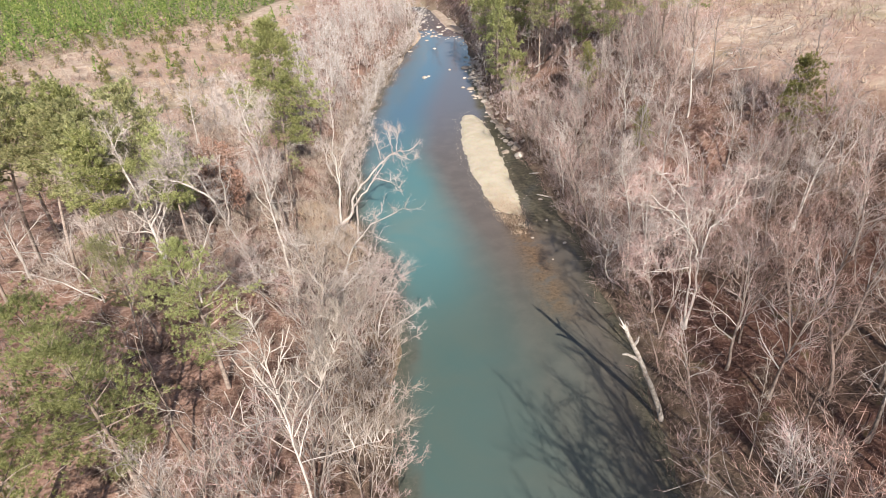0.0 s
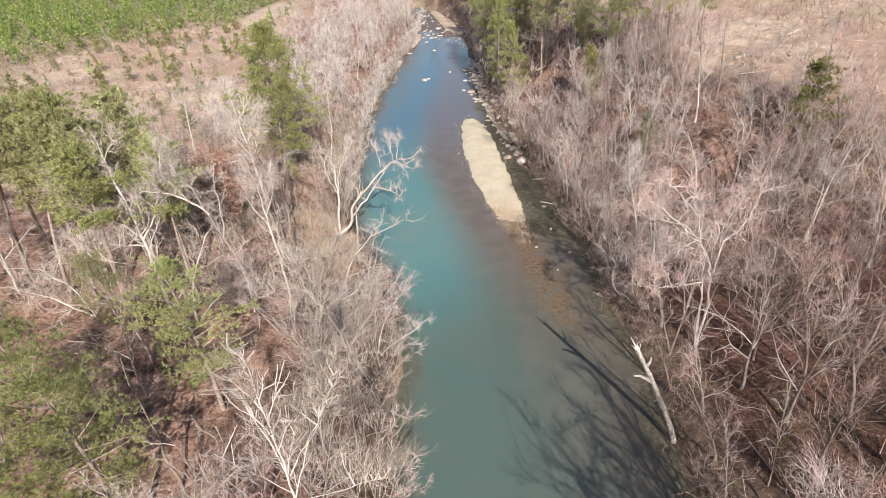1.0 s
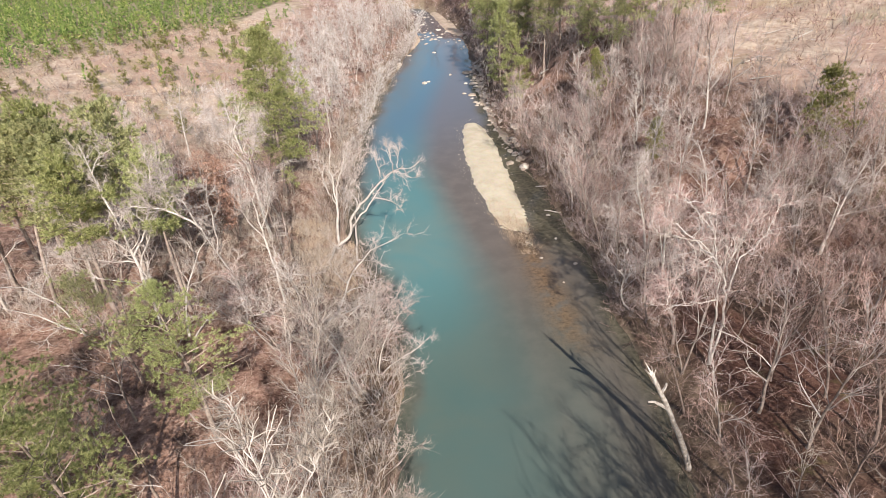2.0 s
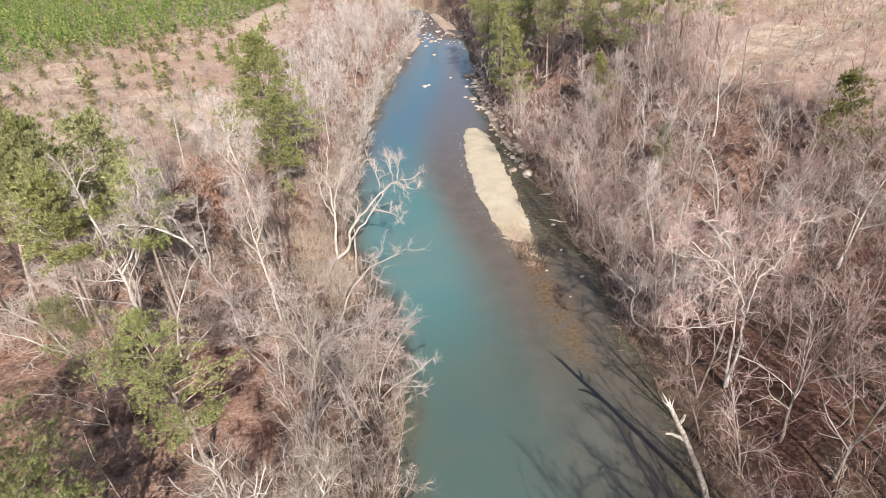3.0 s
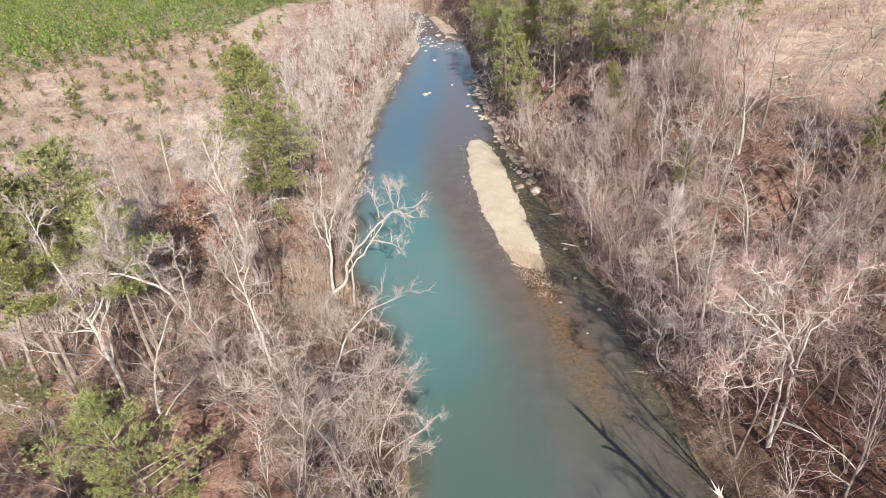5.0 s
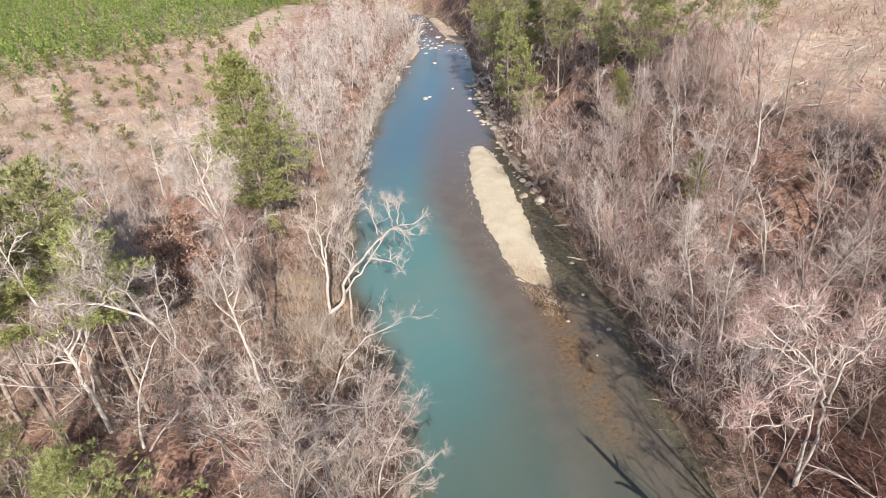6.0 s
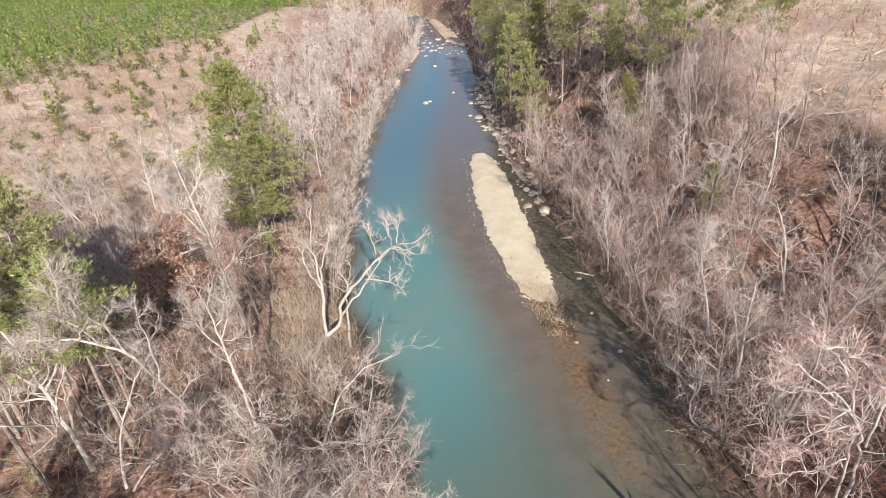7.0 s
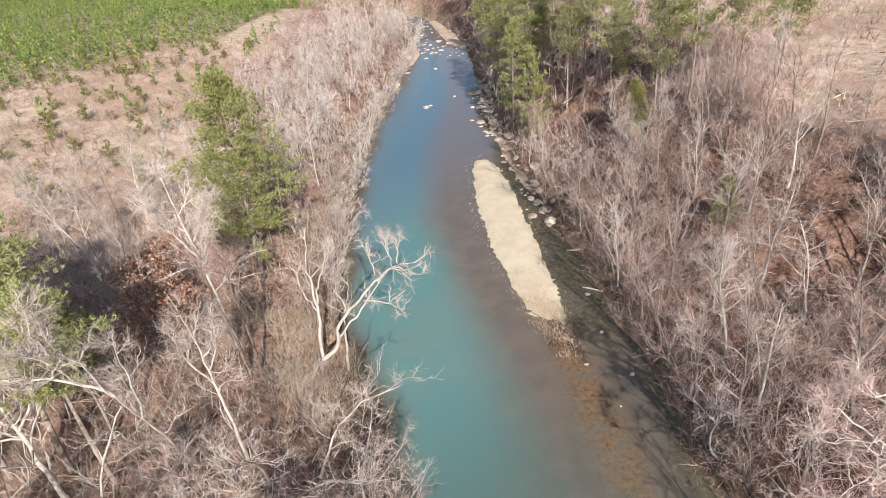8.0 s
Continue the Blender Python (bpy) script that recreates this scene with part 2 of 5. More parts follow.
class Soup:
    """Collects triangles and quads of many pieces for one mesh."""

    def __init__(self):
        self.v, self.f, self.n = [], [], 0
        self.slot, self.slots = 0, []

    def add(self, verts, faces):
        self.slots.extend([self.slot] * len(faces))
        self.v.append(np.asarray(verts, float))
        self.f.extend((np.asarray(faces) + self.n).tolist())
        self.n += len(verts)

    def tube(self, pts, radii, sides=5, cap=True):
        pts, radii = np.asarray(pts, float), np.asarray(radii, float)
        tang = np.gradient(pts, axis=0)
        tang /= np.linalg.norm(tang, axis=1)[:, None] + 1e-9
        ref = np.array([1.0, 0.13, 0.05]) if abs(tang[0][0]) < 0.8 else np.array([0.1, 1.0, 0.07])
        u = np.cross(tang, ref)
        u /= np.linalg.norm(u, axis=1)[:, None] + 1e-9
        w = np.cross(tang, u)
        a = np.arange(sides) * 2 * math.pi / sides
        ring = pts[:, None] + radii[:, None, None] * (np.cos(a)[None, :, None] * u[:, None] + np.sin(a)[None, :, None] * w[:, None])
        i, j = np.meshgrid(np.arange(len(pts) - 1), np.arange(sides), indexing="ij")
        k = (j + 1) % sides
        f = np.stack([i * sides + j, i * sides + k, (i + 1) * sides + k, (i + 1) * sides + j], -1).reshape(-1, 4)
        self.add(ring.reshape(-1, 3), f)
        if cap:
            self.f.append([self.n - sides + q for q in range(sides)])
            self.slots.append(self.slot)

    def spikes(self, base, way, length, width):
        """Tapered three-sided shoots, one for each row."""
        base, way = np.asarray(base, float), np.asarray(way, float)
        if not len(base):
            return
        way = way / (np.linalg.norm(way, axis=1)[:, None] + 1e-9)
        ref = np.where(np.abs(way[:, 2:3]) < 0.8, np.array([[0.0, 0, 1]]), np.array([[1.0, 0, 0]]))
        u = np.cross(way, ref)
        u /= np.linalg.norm(u, axis=1)[:, None] + 1e-9
        w = np.cross(way, u)
        length, width = np.broadcast_to(length, len(base))[:, None], np.broadcast_to(width, len(base))[:, None] / 2
        v = np.stack([base + width * u, base + width * (-0.5 * u + 0.87 * w), base + width * (-0.5 * u - 0.87 * w), base + length * way], 1)
        o = np.arange(len(base))[:, None, None] * 4
        self.add(v.reshape(-1, 3), (o + np.array([[0, 1, 3], [1, 2, 3], [2, 0, 3]])).reshape(-1, 3))

    def blades(self, base, way, length, width):
        """Pointed needles, leaves or blades of grass, each turned its own way about its line."""
        base, way = np.asarray(base, float), np.asarray(way, float)
        if not len(base):
            return
        r = np.random.default_rng(self.n + len(base))
        way = way / (np.linalg.norm(way, axis=1)[:, None] + 1e-9)
        u = np.cross(way, r.normal(0, 1, way.shape))
        u /= np.linalg.norm(u, axis=1)[:, None] + 1e-9
        length, width = np.broadcast_to(length, len(base))[:, None], np.broadcast_to(width, len(base))[:, None] / 2
        v = np.stack([base + width * u, base - width * u, base + length * way], 1)
        self.add(v.reshape(-1, 3), np.arange(len(base) * 3).reshape(-1, 3))

    def twiggy(self, base, way, length, width):
        """Bent twigs, each with one side shoot."""
        base, way = np.asarray(base, float), np.asarray(way, float)
        if not len(base):
            return
        r = np.random.default_rng(self.n + len(base))
        way = unit(way)
        turn = unit(way + r.normal(0, 0.38, way.shape) + np.array([0, 0, 0.12]))
        off = unit(way + r.normal(0, 0.6, way.shape))
        u = unit(np.cross(way, r.normal(0, 1, way.shape)))
        length, w = np.broadcast_to(length, len(base))[:, None], np.broadcast_to(width, len(base))[:, None] / 2 * u
        mid = base + 0.5 * length * way
        fork = base + length * way * r.uniform(0.2, 0.45, (len(base), 1))
        v = np.stack([base + w, base - w, mid + 0.75 * w, mid - 0.75 * w, mid + 0.55 * length * turn,
                      fork + 0.7 * w, fork - 0.7 * w, fork + 0.5 * length * off], 1)
        o = np.arange(len(base))[:, None, None] * 8
        self.add(v.reshape(-1, 3), (o + np.array([[0, 1, 2], [2, 3, 4], [5, 6, 7]])).reshape(-1, 3))

    def brambles(self, base, way, length, width, r):
        """Arching, forked stems of brush, one for each row."""
        n = len(base)
        if not n:
            return
        d, p = unit(way), np.asarray(base, float)
        bow = r.normal(0, 0.22, (n, 3)) - np.array([0, 0, 0.05])
        u = unit(np.cross(d, r.normal(0, 1, d.shape)))
        length, w = np.asarray(length)[:, None], np.asarray(width)[:, None] / 2
        rows, spots, ways = [p + w * u, p - w * u], [], []
        for k in range(3):
            d = unit(d + bow + r.normal(0, 0.12, (n, 3)))
            p = p + d * length / 3
            spots.append(p)
            ways.append(d)
            if k < 2:
                rows += [p + w * (0.8 - 0.25 * k) * u, p - w * (0.8 - 0.25 * k) * u]
        rows.append(p)
        f = [[0, 1, 3], [0, 3, 2], [2, 3, 5], [2, 5, 4], [4, 5, 6]]
        for k in (0, 0, 1, 1, 1):
            at = spots[k] - ways[k] * length * r.uniform(0, 0.3, (n, 1))
            out = unit(ways[k] + r.normal(0, 0.7, (n, 3)))
            m = len(rows)
            rows += [at + 0.6 * w * u, at - 0.6 * w * u, at + out * length * r.uniform(0.18, 0.42, (n, 1))]
            f.append([m, m + 1, m + 2])
        v = np.stack(rows, 1)
        o = np.arange(n)[:, None, None] * len(rows)
        self.add(v.reshape(-1, 3), (o + np.array(f)).reshape(-1, 3))

    def mesh(self, name, *mats, smooth=False):
        me = bpy.data.meshes.new(name)
        me.from_pydata(np.concatenate(self.v).tolist(), [], self.f)
        for m in mats:
            me.materials.append(m)
        if len(mats) > 1:
            me.polygons.foreach_set("material_index", self.slots)
        if smooth:
            me.shade_smooth()
        return me


def part(name, data, parent, label="", kind=""):
    ob = new(name, data)
    ob.parent = parent
    return tagged(ob, label, kind=kind)


# ---- lie of the land ----
EDGE_Y = [-400, -60, 0, 20, 30, 40, 48, 55, 62, 75, 87, 100, 116, 136, 150, 168, 178, 190, 205, 218, 230, 260, 600]
EDGE_L = [-6, -4, -3.5, -4.2, -4.3, -4.8, -6.4, -9.2, -10.8, -11.7, -11.5, -11.0, -9.6, -6.5, -4.5, -2.3, -2.4, -2.5, -2.5, -5, -11, -36, -300]
EDGE_R = [11, 12, 12.3, 12.9, 13.7, 14.0, 14.0, 13.7, 13.2, 12.0, 10.8, 9.8, 9.9, 10.2, 10.4, 10.6, 9.0, 7.5, 6.0, 2.5, -3, -26, -290]


def wobble(y, k):
    return 0.3 * np.sin(0.37 * y + k) + 0.2 * np.sin(0.9 * y + 2.3 * k) + 0.08 * np.sin(2.7 * y + k)


def left_edge(y):
    return np.interp(y, EDGE_Y, EDGE_L) + wobble(y, 0.4)


def right_edge(y):
    return np.interp(y, EDGE_Y, EDGE_R) + wobble(y, 1.9)


def smooth(x, lo, hi):
    t = np.clip((x - lo) / (hi - lo), 0, 1)
    return t * t * (3 - 2 * t)


def rough(x, y):
    return (0.5 * np.sin(0.21 * x + 0.13 * y) + 0.35 * np.sin(0.47 * y - 0.31 * x + 1) + 0.2 * np.sin(0.9 * x + 0.77 * y) + 0.12 * np.sin(1.9 * x - 1.7 * y)) * 0.35


def shoal(x, y):
    """How far the bed is heaped up: the ridge under and below the gravel bar, and the riffle upstream."""
    cx = np.interp(y, [34, 42, 50, 57, 75, 95, 104], [9.0, 9.3, 8.6, 7.4, 6.4, 6.6, 6.5])
    wide = np.interp(y, [34, 42, 50, 57, 75, 95, 104], [1.2, 2.0, 2.4, 3.2, 3.6, 2.4, 1.5])
    ridge = np.exp(-(((x - cx) / wide) ** 2)) * smooth(y, 33, 44) * (1 - smooth(y, 96, 106))
    return np.maximum(ridge, 0.9 * smooth(y, 160, 172) * (1 - smooth(y, 205, 230)))


def height(x, y):
    x, y = np.asarray(x, float), np.asarray(y, float)
    le, re = left_edge(y), right_edge(y)
    d = np.maximum(le - x, x - re)
    left = (x < (le + re) / 2)
    rise = np.where(left, 2.3 * (1 - np.exp(-np.maximum(d, 0) / 1.6)), 2.3 * (1 - np.exp(-np.maximum(d, 0) / 4.0)))
    toe = np.interp(y, [20, 38, 50, 56, 72, 92], [18, 12, 5, 2, 1, 0])
    run = np.interp(y, [38, 56, 72, 92, 300], [40, 26, 20, 16, 18])
    hill = np.where(left, 0.11 * np.clip(d - 1, 0, 70), 11 * smooth((d - toe) / run, 0, 1))
    land = rise + hill + rough(x, y) * smooth(d, 0.5, 6) + 0.006 * np.maximum(d - 30, 0)
    cx = np.interp(y, [0, 20, 40, 50, 60, 80, 100, 130, 160], [7, 6.5, 6, 5, 2.5, 1, 2, 4, 5])
    chan = 1 - smooth(x, cx - 3.0, cx + 3.5)
    depth = 0.12 + smooth(-d, 0.0, 3.0) * (0.55 + 1.5 * chan) * (1 - 0.72 * shoal(x, y))
    return np.where(d > 0, land, -np.maximum(depth, 0.12) * smooth(-d, -0.3, 0.5))


def open_ground(x, y):
    """1 in the cut-over clearings, 0 in the woods."""
    wob = 5 * np.sin(0.07 * x + 0.05 * y) + 3 * np.sin(0.19 * y + 0.11 * x)
    left = smooth(-x - np.interp(y, [50, 72, 94, 137, 200, 270], [60, 41, 31, 31, 38, 52]) + wob, -4, 6)
    right = smooth(x - np.interp(y, [44, 60, 72, 90, 127], [48, 33.5, 32, 35.5, 43]) - 0.6 * wob, -3, 4)
    return np.maximum(left * smooth(y, 52, 74), right * smooth(y, 46, 58))


def sunlit_litter(x, y):
    """Pink litter with sunlight put into its colour: the left bank, and patches of the right one."""
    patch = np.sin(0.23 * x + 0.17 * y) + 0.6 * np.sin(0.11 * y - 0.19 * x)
    # The near right floor stays dark, as if under heavy tree shade.
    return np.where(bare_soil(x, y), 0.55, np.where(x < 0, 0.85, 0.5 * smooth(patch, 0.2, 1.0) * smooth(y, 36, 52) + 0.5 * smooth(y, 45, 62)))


def bare_soil(x, y):
    """The patch of bare red soil on the wooded slope."""
    return ((x - 29.0) / 5.0) ** 2 + ((y - 55.0) / 4.0) ** 2 < 1


def sward(x, y):
    """1 where the young pines stand in green grass."""
    edge = np.interp(x, [-241, -146, -95, -77, -71, -62, -51, -48, -39], [193, 141, 120, 121, 139, 146, 180, 223, 287]) + 6 * np.sin(0.17 * x) + 4 * np.sin(0.4 * x + 1)
    return 0.6 * smooth(y - edge, -6, 9) * (x < -26)


def axis(dense_lo, dense_hi, step, far):
    mid = np.arange(dense_lo, dense_hi, step)
    grow, s, at = [], step, 0.0
    while at < far:
        s *= 1.16
        at += s
        grow.append(at)
    grow = np.array(grow)
    return np.concatenate([dense_lo - grow[::-1], mid, dense_hi + grow])


def grid_object(name, xs, ys, zfun, mat, attrs=None, keep=None):
    """A sheet over the grid xs by ys."""
    X, Y = np.meshgrid(xs, ys, indexing="ij")
    Z = zfun(X, Y)
    idx = np.arange(X.size).reshape(X.shape)
    f = np.stack([idx[:-1, :-1], idx[1:, :-1], idx[1:, 1:], idx[:-1, 1:]], -1).reshape(-1, 4)
    if keep is not None:
        k = keep(X, Y)
        f = f[np.stack([k[:-1, :-1], k[1:, :-1], k[1:, 1:], k[:-1, 1:]], -1).any(-1).reshape(-1)]
    me = bpy.data.meshes.new(name)
    me.from_pydata(np.stack([X, Y, Z], -1).reshape(-1, 3).tolist(), [], f.tolist())
    me.materials.append(mat)
    for key, fun in (attrs or {}).items():
        a = me.attributes.new(key, "FLOAT", "POINT")
        a.data.foreach_set("value", np.clip(fun(X, Y), 0, 1).astype(np.float32).ravel())
    me.shade_smooth()
    return new(name, me)


def bank_band(x, y):
    d = np.maximum(left_edge(y) - x, x - right_edge(y))
    return smooth(d, -1.5, 0.2) * (1 - smooth(d, 1.5, 4.5)) * 0.8


def rust_band(x, y):
    cx = np.interp(y, [34, 42, 50, 57], [9.6, 9.3, 8.8, 8.2])
    return np.exp(-(((x - cx) / 1.45) ** 2)) * smooth(y, 35, 41) * (1 - smooth(y, 55, 60))


land_x, land_y = axis(-48, 50, 0.7, 2600), axis(10, 130, 0.8, 2600)
ground = grid_object("ground", land_x, land_y, height, GROUND, {
    "field": open_ground, "sward": sward, "sunlit": sunlit_litter, "bank": bank_band, "rust": rust_band,
    "bed": lambda x, y: smooth(-np.maximum(left_edge(y) - x, x - right_edge(y)), 0.0, 0.4)})
tagged(ground, "brown leaf-littered woodland soil with straw-coloured clearings", "ground", kind="structure")


def bed_and_mirror(x, y):
    """1 where the water is shallow enough to show its stony bed, and on the brown reflection painted along the left
    bank.
    """
    d = -np.maximum(left_edge(y) - x, x - right_edge(y))
    side = smooth(x, 7.2, 9.5)
    return np.maximum(1 - smooth(d, 0.3, np.where(x < 0, np.where(y > 44, 3.4, 2.0), 1.8)), 0.9 * side * (1 - smooth(d, 3.0, 6.0)) * smooth(y, 49, 58)) * (1 - 0.6 * smooth(y, 110, 140))


def deep(x, y):
    """1 over the deep channel, 0 over the silty shallows."""
    z = -height(x, y)
    cx = np.interp(y, [20, 35, 50, 62, 80, 100, 130], [5.5, 5.0, 2.3, 0.6, -2.5, -1.5, 3.0])
    wide = np.interp(y, [20, 45, 65, 90], [11, 7, 4, 5])
    # Brown band by the left bank: silt and mirrored trees, put into the colour.
    bank = (1 - smooth(x - left_edge(y), 0.4, 3.6)) * smooth(y, 40, 48)
    return (1 - 0.8 * bank) * np.maximum(smooth(z, 0.5, 1.6) * (1 - smooth(x, cx - 0.5 * wide, cx + 0.7 * wide)), 0.35 * (1 - smooth(y, 34, 50)) * (1 - smooth(x, 8, 12)))


# The far reach carries the reflected sky's blue in its own colour.
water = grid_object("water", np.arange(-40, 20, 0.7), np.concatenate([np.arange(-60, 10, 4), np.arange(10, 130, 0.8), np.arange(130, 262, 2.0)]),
                    lambda x, y: 0 * x, WATER, {"bed_and_mirror": bed_and_mirror, "deep": deep, "rust": rust_band, "near": lambda x, y: 1 - smooth(y - 0.6 * x, 34, 56), "sky_upstream": lambda x, y: smooth(y - 0.9 * x, 70, 105)},
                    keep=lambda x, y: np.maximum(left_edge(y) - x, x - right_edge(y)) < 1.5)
tagged(water, "calm turquoise river turning brown over silty shallows", "river", kind="structure")


def gravel_bar(name, line, label, mat, top, seed, tail=0.2, ragged=0.3):
    """A low heap of gravel along a line of (x, y, half width), ragged at its edge, dipping under the water."""
    line = np.array(line)
    n = 220
    s = np.linspace(0, 1, n)
    k = np.linspace(0, 1, len(line))
    cx, cy, hw = (np.interp(s, k, line[:, i]) for i in range(3))
    u = np.linspace(-1.5, 1.5, 49)
    S, U = np.meshgrid(np.arange(n), u, indexing="ij")
    r = np.random.default_rng(seed)
    edge = {side: sum(a * np.sin(f * cy + p) for a, f, p in zip((0.5, 0.4, 0.35, 0.3, 0.25), (0.6, 1.4, 3.1, 5.7, 9.3), r.uniform(0, 6, 5))) * ragged * 0.55 for side in (-1, 1)}
    X = cx[S] + U * hw[S] + np.sign(U) * np.where(U < 0, edge[-1][S], edge[1][S]) * np.minimum(1, hw[S]) * smooth(np.abs(U), 0.55, 0.95)
    Y = cy[S] + 0 * U
    ends = smooth(s, -0.04, tail) * (1 - smooth(s, 0.93, 1.03))
    rim = smooth(np.abs(U), 0.5, 0.95) + 1.3 * (1 - smooth(s, 0.05, 0.35))[S]
    patch = np.sin(1.1 * X + 0.7 * Y + seed) * np.sin(0.9 * Y - 0.8 * X) + 0.6 * np.sin(2.9 * X + 1.9 * Y) * np.sin(2.3 * Y - 1.7 * X)
    body = (top + 0.35) * (1 - np.abs(U) ** 3.5) * (0.3 + 0.7 * ends[S]) * smooth(s, -0.02, 0.06)[S] * (1 - smooth(s, 0.96, 1.01))[S]
    Z = body - 0.35 + (0.008 + 0.05 * rim) * patch + (0.006 + 0.02 * rim) * r.normal(0, 1, X.shape)
    idx = np.arange(X.size).reshape(X.shape)
    f = np.stack([idx[:-1, :-1], idx[:-1, 1:], idx[1:, 1:], idx[1:, :-1]], -1).reshape(-1, 4)
    me = bpy.data.meshes.new(name)
    me.from_pydata(np.stack([X, Y, Z], -1).reshape(-1, 3).tolist(), [], f[:, ::-1].tolist())
    me.materials.append(mat)
    me.shade_smooth()
    return tagged(new(name, me), label, "gravel bar", kind="structure")


gravel_bar("gravel_bar", [(8.9, 50.5, 0.7), (8.2, 56, 1.9), (7.6, 62, 2.5), (7.0, 70, 3.0), (6.7, 78, 3.1), (6.5, 86, 2.9), (6.4, 91, 2.2), (6.1, 95.6, 1.0)],
           "long tan gravel bar lying in the river", GRAVEL, 0.24, 1, 0.45, 0.5)
gravel_bar("gravel_shoal", [(10.6, 166, 0.6), (9.6, 173, 2.2), (8.6, 182, 3.0), (7.4, 192, 2.8), (5.8, 203, 2.2), (3.6, 213, 1.2)],
           "pinkish gravel shoal beside the riffle", PALE_GRAVEL, 0.5, 2)
gravel_bar("gravel_shoal", [(-3.6, 154, 0.4), (-2.6, 162, 1.1), (-2.2, 168, 1.5), (-2.6, 176, 1.0), (-2.8, 186, 0.5)],
           "narrow pale gravel strip under the thicket", PALE_GRAVEL, 0.45, 3)
gravel_bar("sandy_shore", [(11.9, 77, 0.5), (11.3, 84, 1.3), (10.6, 90, 0.9), (10.4, 95, 1.6), (10.1, 101, 1.0), (10.2, 107, 1.6), (10.3, 114, 1.0), (10.5, 122, 1.3), (10.6, 132, 0.5)],
           "strip of pale sand and gravel under the wooded bank", SAND, 0.12, 4, 0.2, 0.8)

# ---- trees ----
def bent(rng, start, way, length, n, crook, lift):
    """A crooked polyline from start along way that bends upwards by lift."""
    pts, d, bow = [np.asarray(start, float)], unit(way), rng.normal(0, 0.5 * crook, 3)
    for _ in range(n):
        d = unit(d + bow + rng.normal(0, crook, 3) + np.array([0, 0, lift]))
        pts.append(pts[-1] + d * length / n)
    return np.array(pts)


def along(pts, s):
    """The place and the direction at the fraction s of a polyline."""
    k = min(int(s * (len(pts) - 1)), len(pts) - 2)
    f = s * (len(pts) - 1) - k
    return pts[k] * (1 - f) + pts[k + 1] * f, unit(pts[k + 1] - pts[k])


def askew(rng, d, lo, hi):
    """A direction that stands lo to hi degrees off d."""
    side = unit(np.cross(d, rng.normal(0, 1, 3)))
    a = radians(rng.uniform(lo, hi))
    return d * math.cos(a) + side * math.sin(a)


def twigs_on(rng, soup, pts, count, lo, hi, width, spread=(18, 52), lift=0.08, start=0.1):
    base, way = [], []
    for _ in range(count):
        p, d = along(pts, rng.uniform(start, 1.0))
        base.append(p)
        way.append(askew(rng, d, *spread) + np.array([0, 0, lift]))
    if count:
        soup.twiggy(base, way, rng.uniform(lo, hi, count) * 1.15, width * rng.uniform(0.6, 1.2, count))


def clothe(rng, stem, r0, new_limb, fine, limbs, start, reach, subs, twigs, elev, width, kink=0.14, taper=0.8, lift=0.07, big=11.0, bushy=1.0, sturdy=1.0):
    """Limbs, side limbs and twigs on one stem. new_limb gives the soup that takes the next limb."""
    h = np.linalg.norm(np.diff(stem, axis=0), axis=1).sum()
    lo, hi = 0.03 * big * bushy, 0.085 * big * bushy
    az = rng.uniform(0, 6.28)
    for i in range(limbs):
        wood = new_limb()
        s = start + (0.97 - start) * (i + rng.uniform(0, 0.9)) / limbs
        p, d = along(stem, s)
        az += 2.4 + rng.normal(0, 0.4)
        e = radians(rng.uniform(*elev))
        side = np.array([math.cos(az), math.sin(az), 0])
        way = side * math.cos(e) + np.array([0, 0, 1]) * math.sin(e) + 0.25 * d
        length = reach * max(h, 0.55 * big) * (1 - 0.62 * (s - start) / (1 - start)) * rng.uniform(0.65, 1.25)
        limb = bent(rng, p, way, length, 5, kink, lift)
        rl = max(0.02 * sturdy, r0 * (1 - taper * s) * rng.uniform(0.4, 0.66))
        wood.slot = 0
        wood.tube(limb, np.linspace(rl, max(0.011, 0.25 * rl), 6), 4 if rl > 0.05 else 3, False)
        fine.slot = 1
        for _ in range(subs):
            q, dq = along(limb, rng.uniform(0.2, 0.95))
            sub = bent(rng, q, askew(rng, dq, 25, 65) + np.array([0, 0, 0.1]), length * rng.uniform(0.3, 0.65), 3, kink * 1.7, lift)
            fine.slot = 0
            fine.tube(sub, np.linspace(max(0.015 * sturdy, 0.38 * rl), 0.009 * sturdy, 4), 3, False)
            fine.slot = 1
            twigs_on(rng, fine, sub, twigs, lo, hi, width)
        twigs_on(rng, fine, limb, twigs * 2, lo, hi, width, start=0.3)
    fine.slot = 1
    twigs_on(rng, fine, stem, twigs * 2, lo, hi, width, start=0.7)


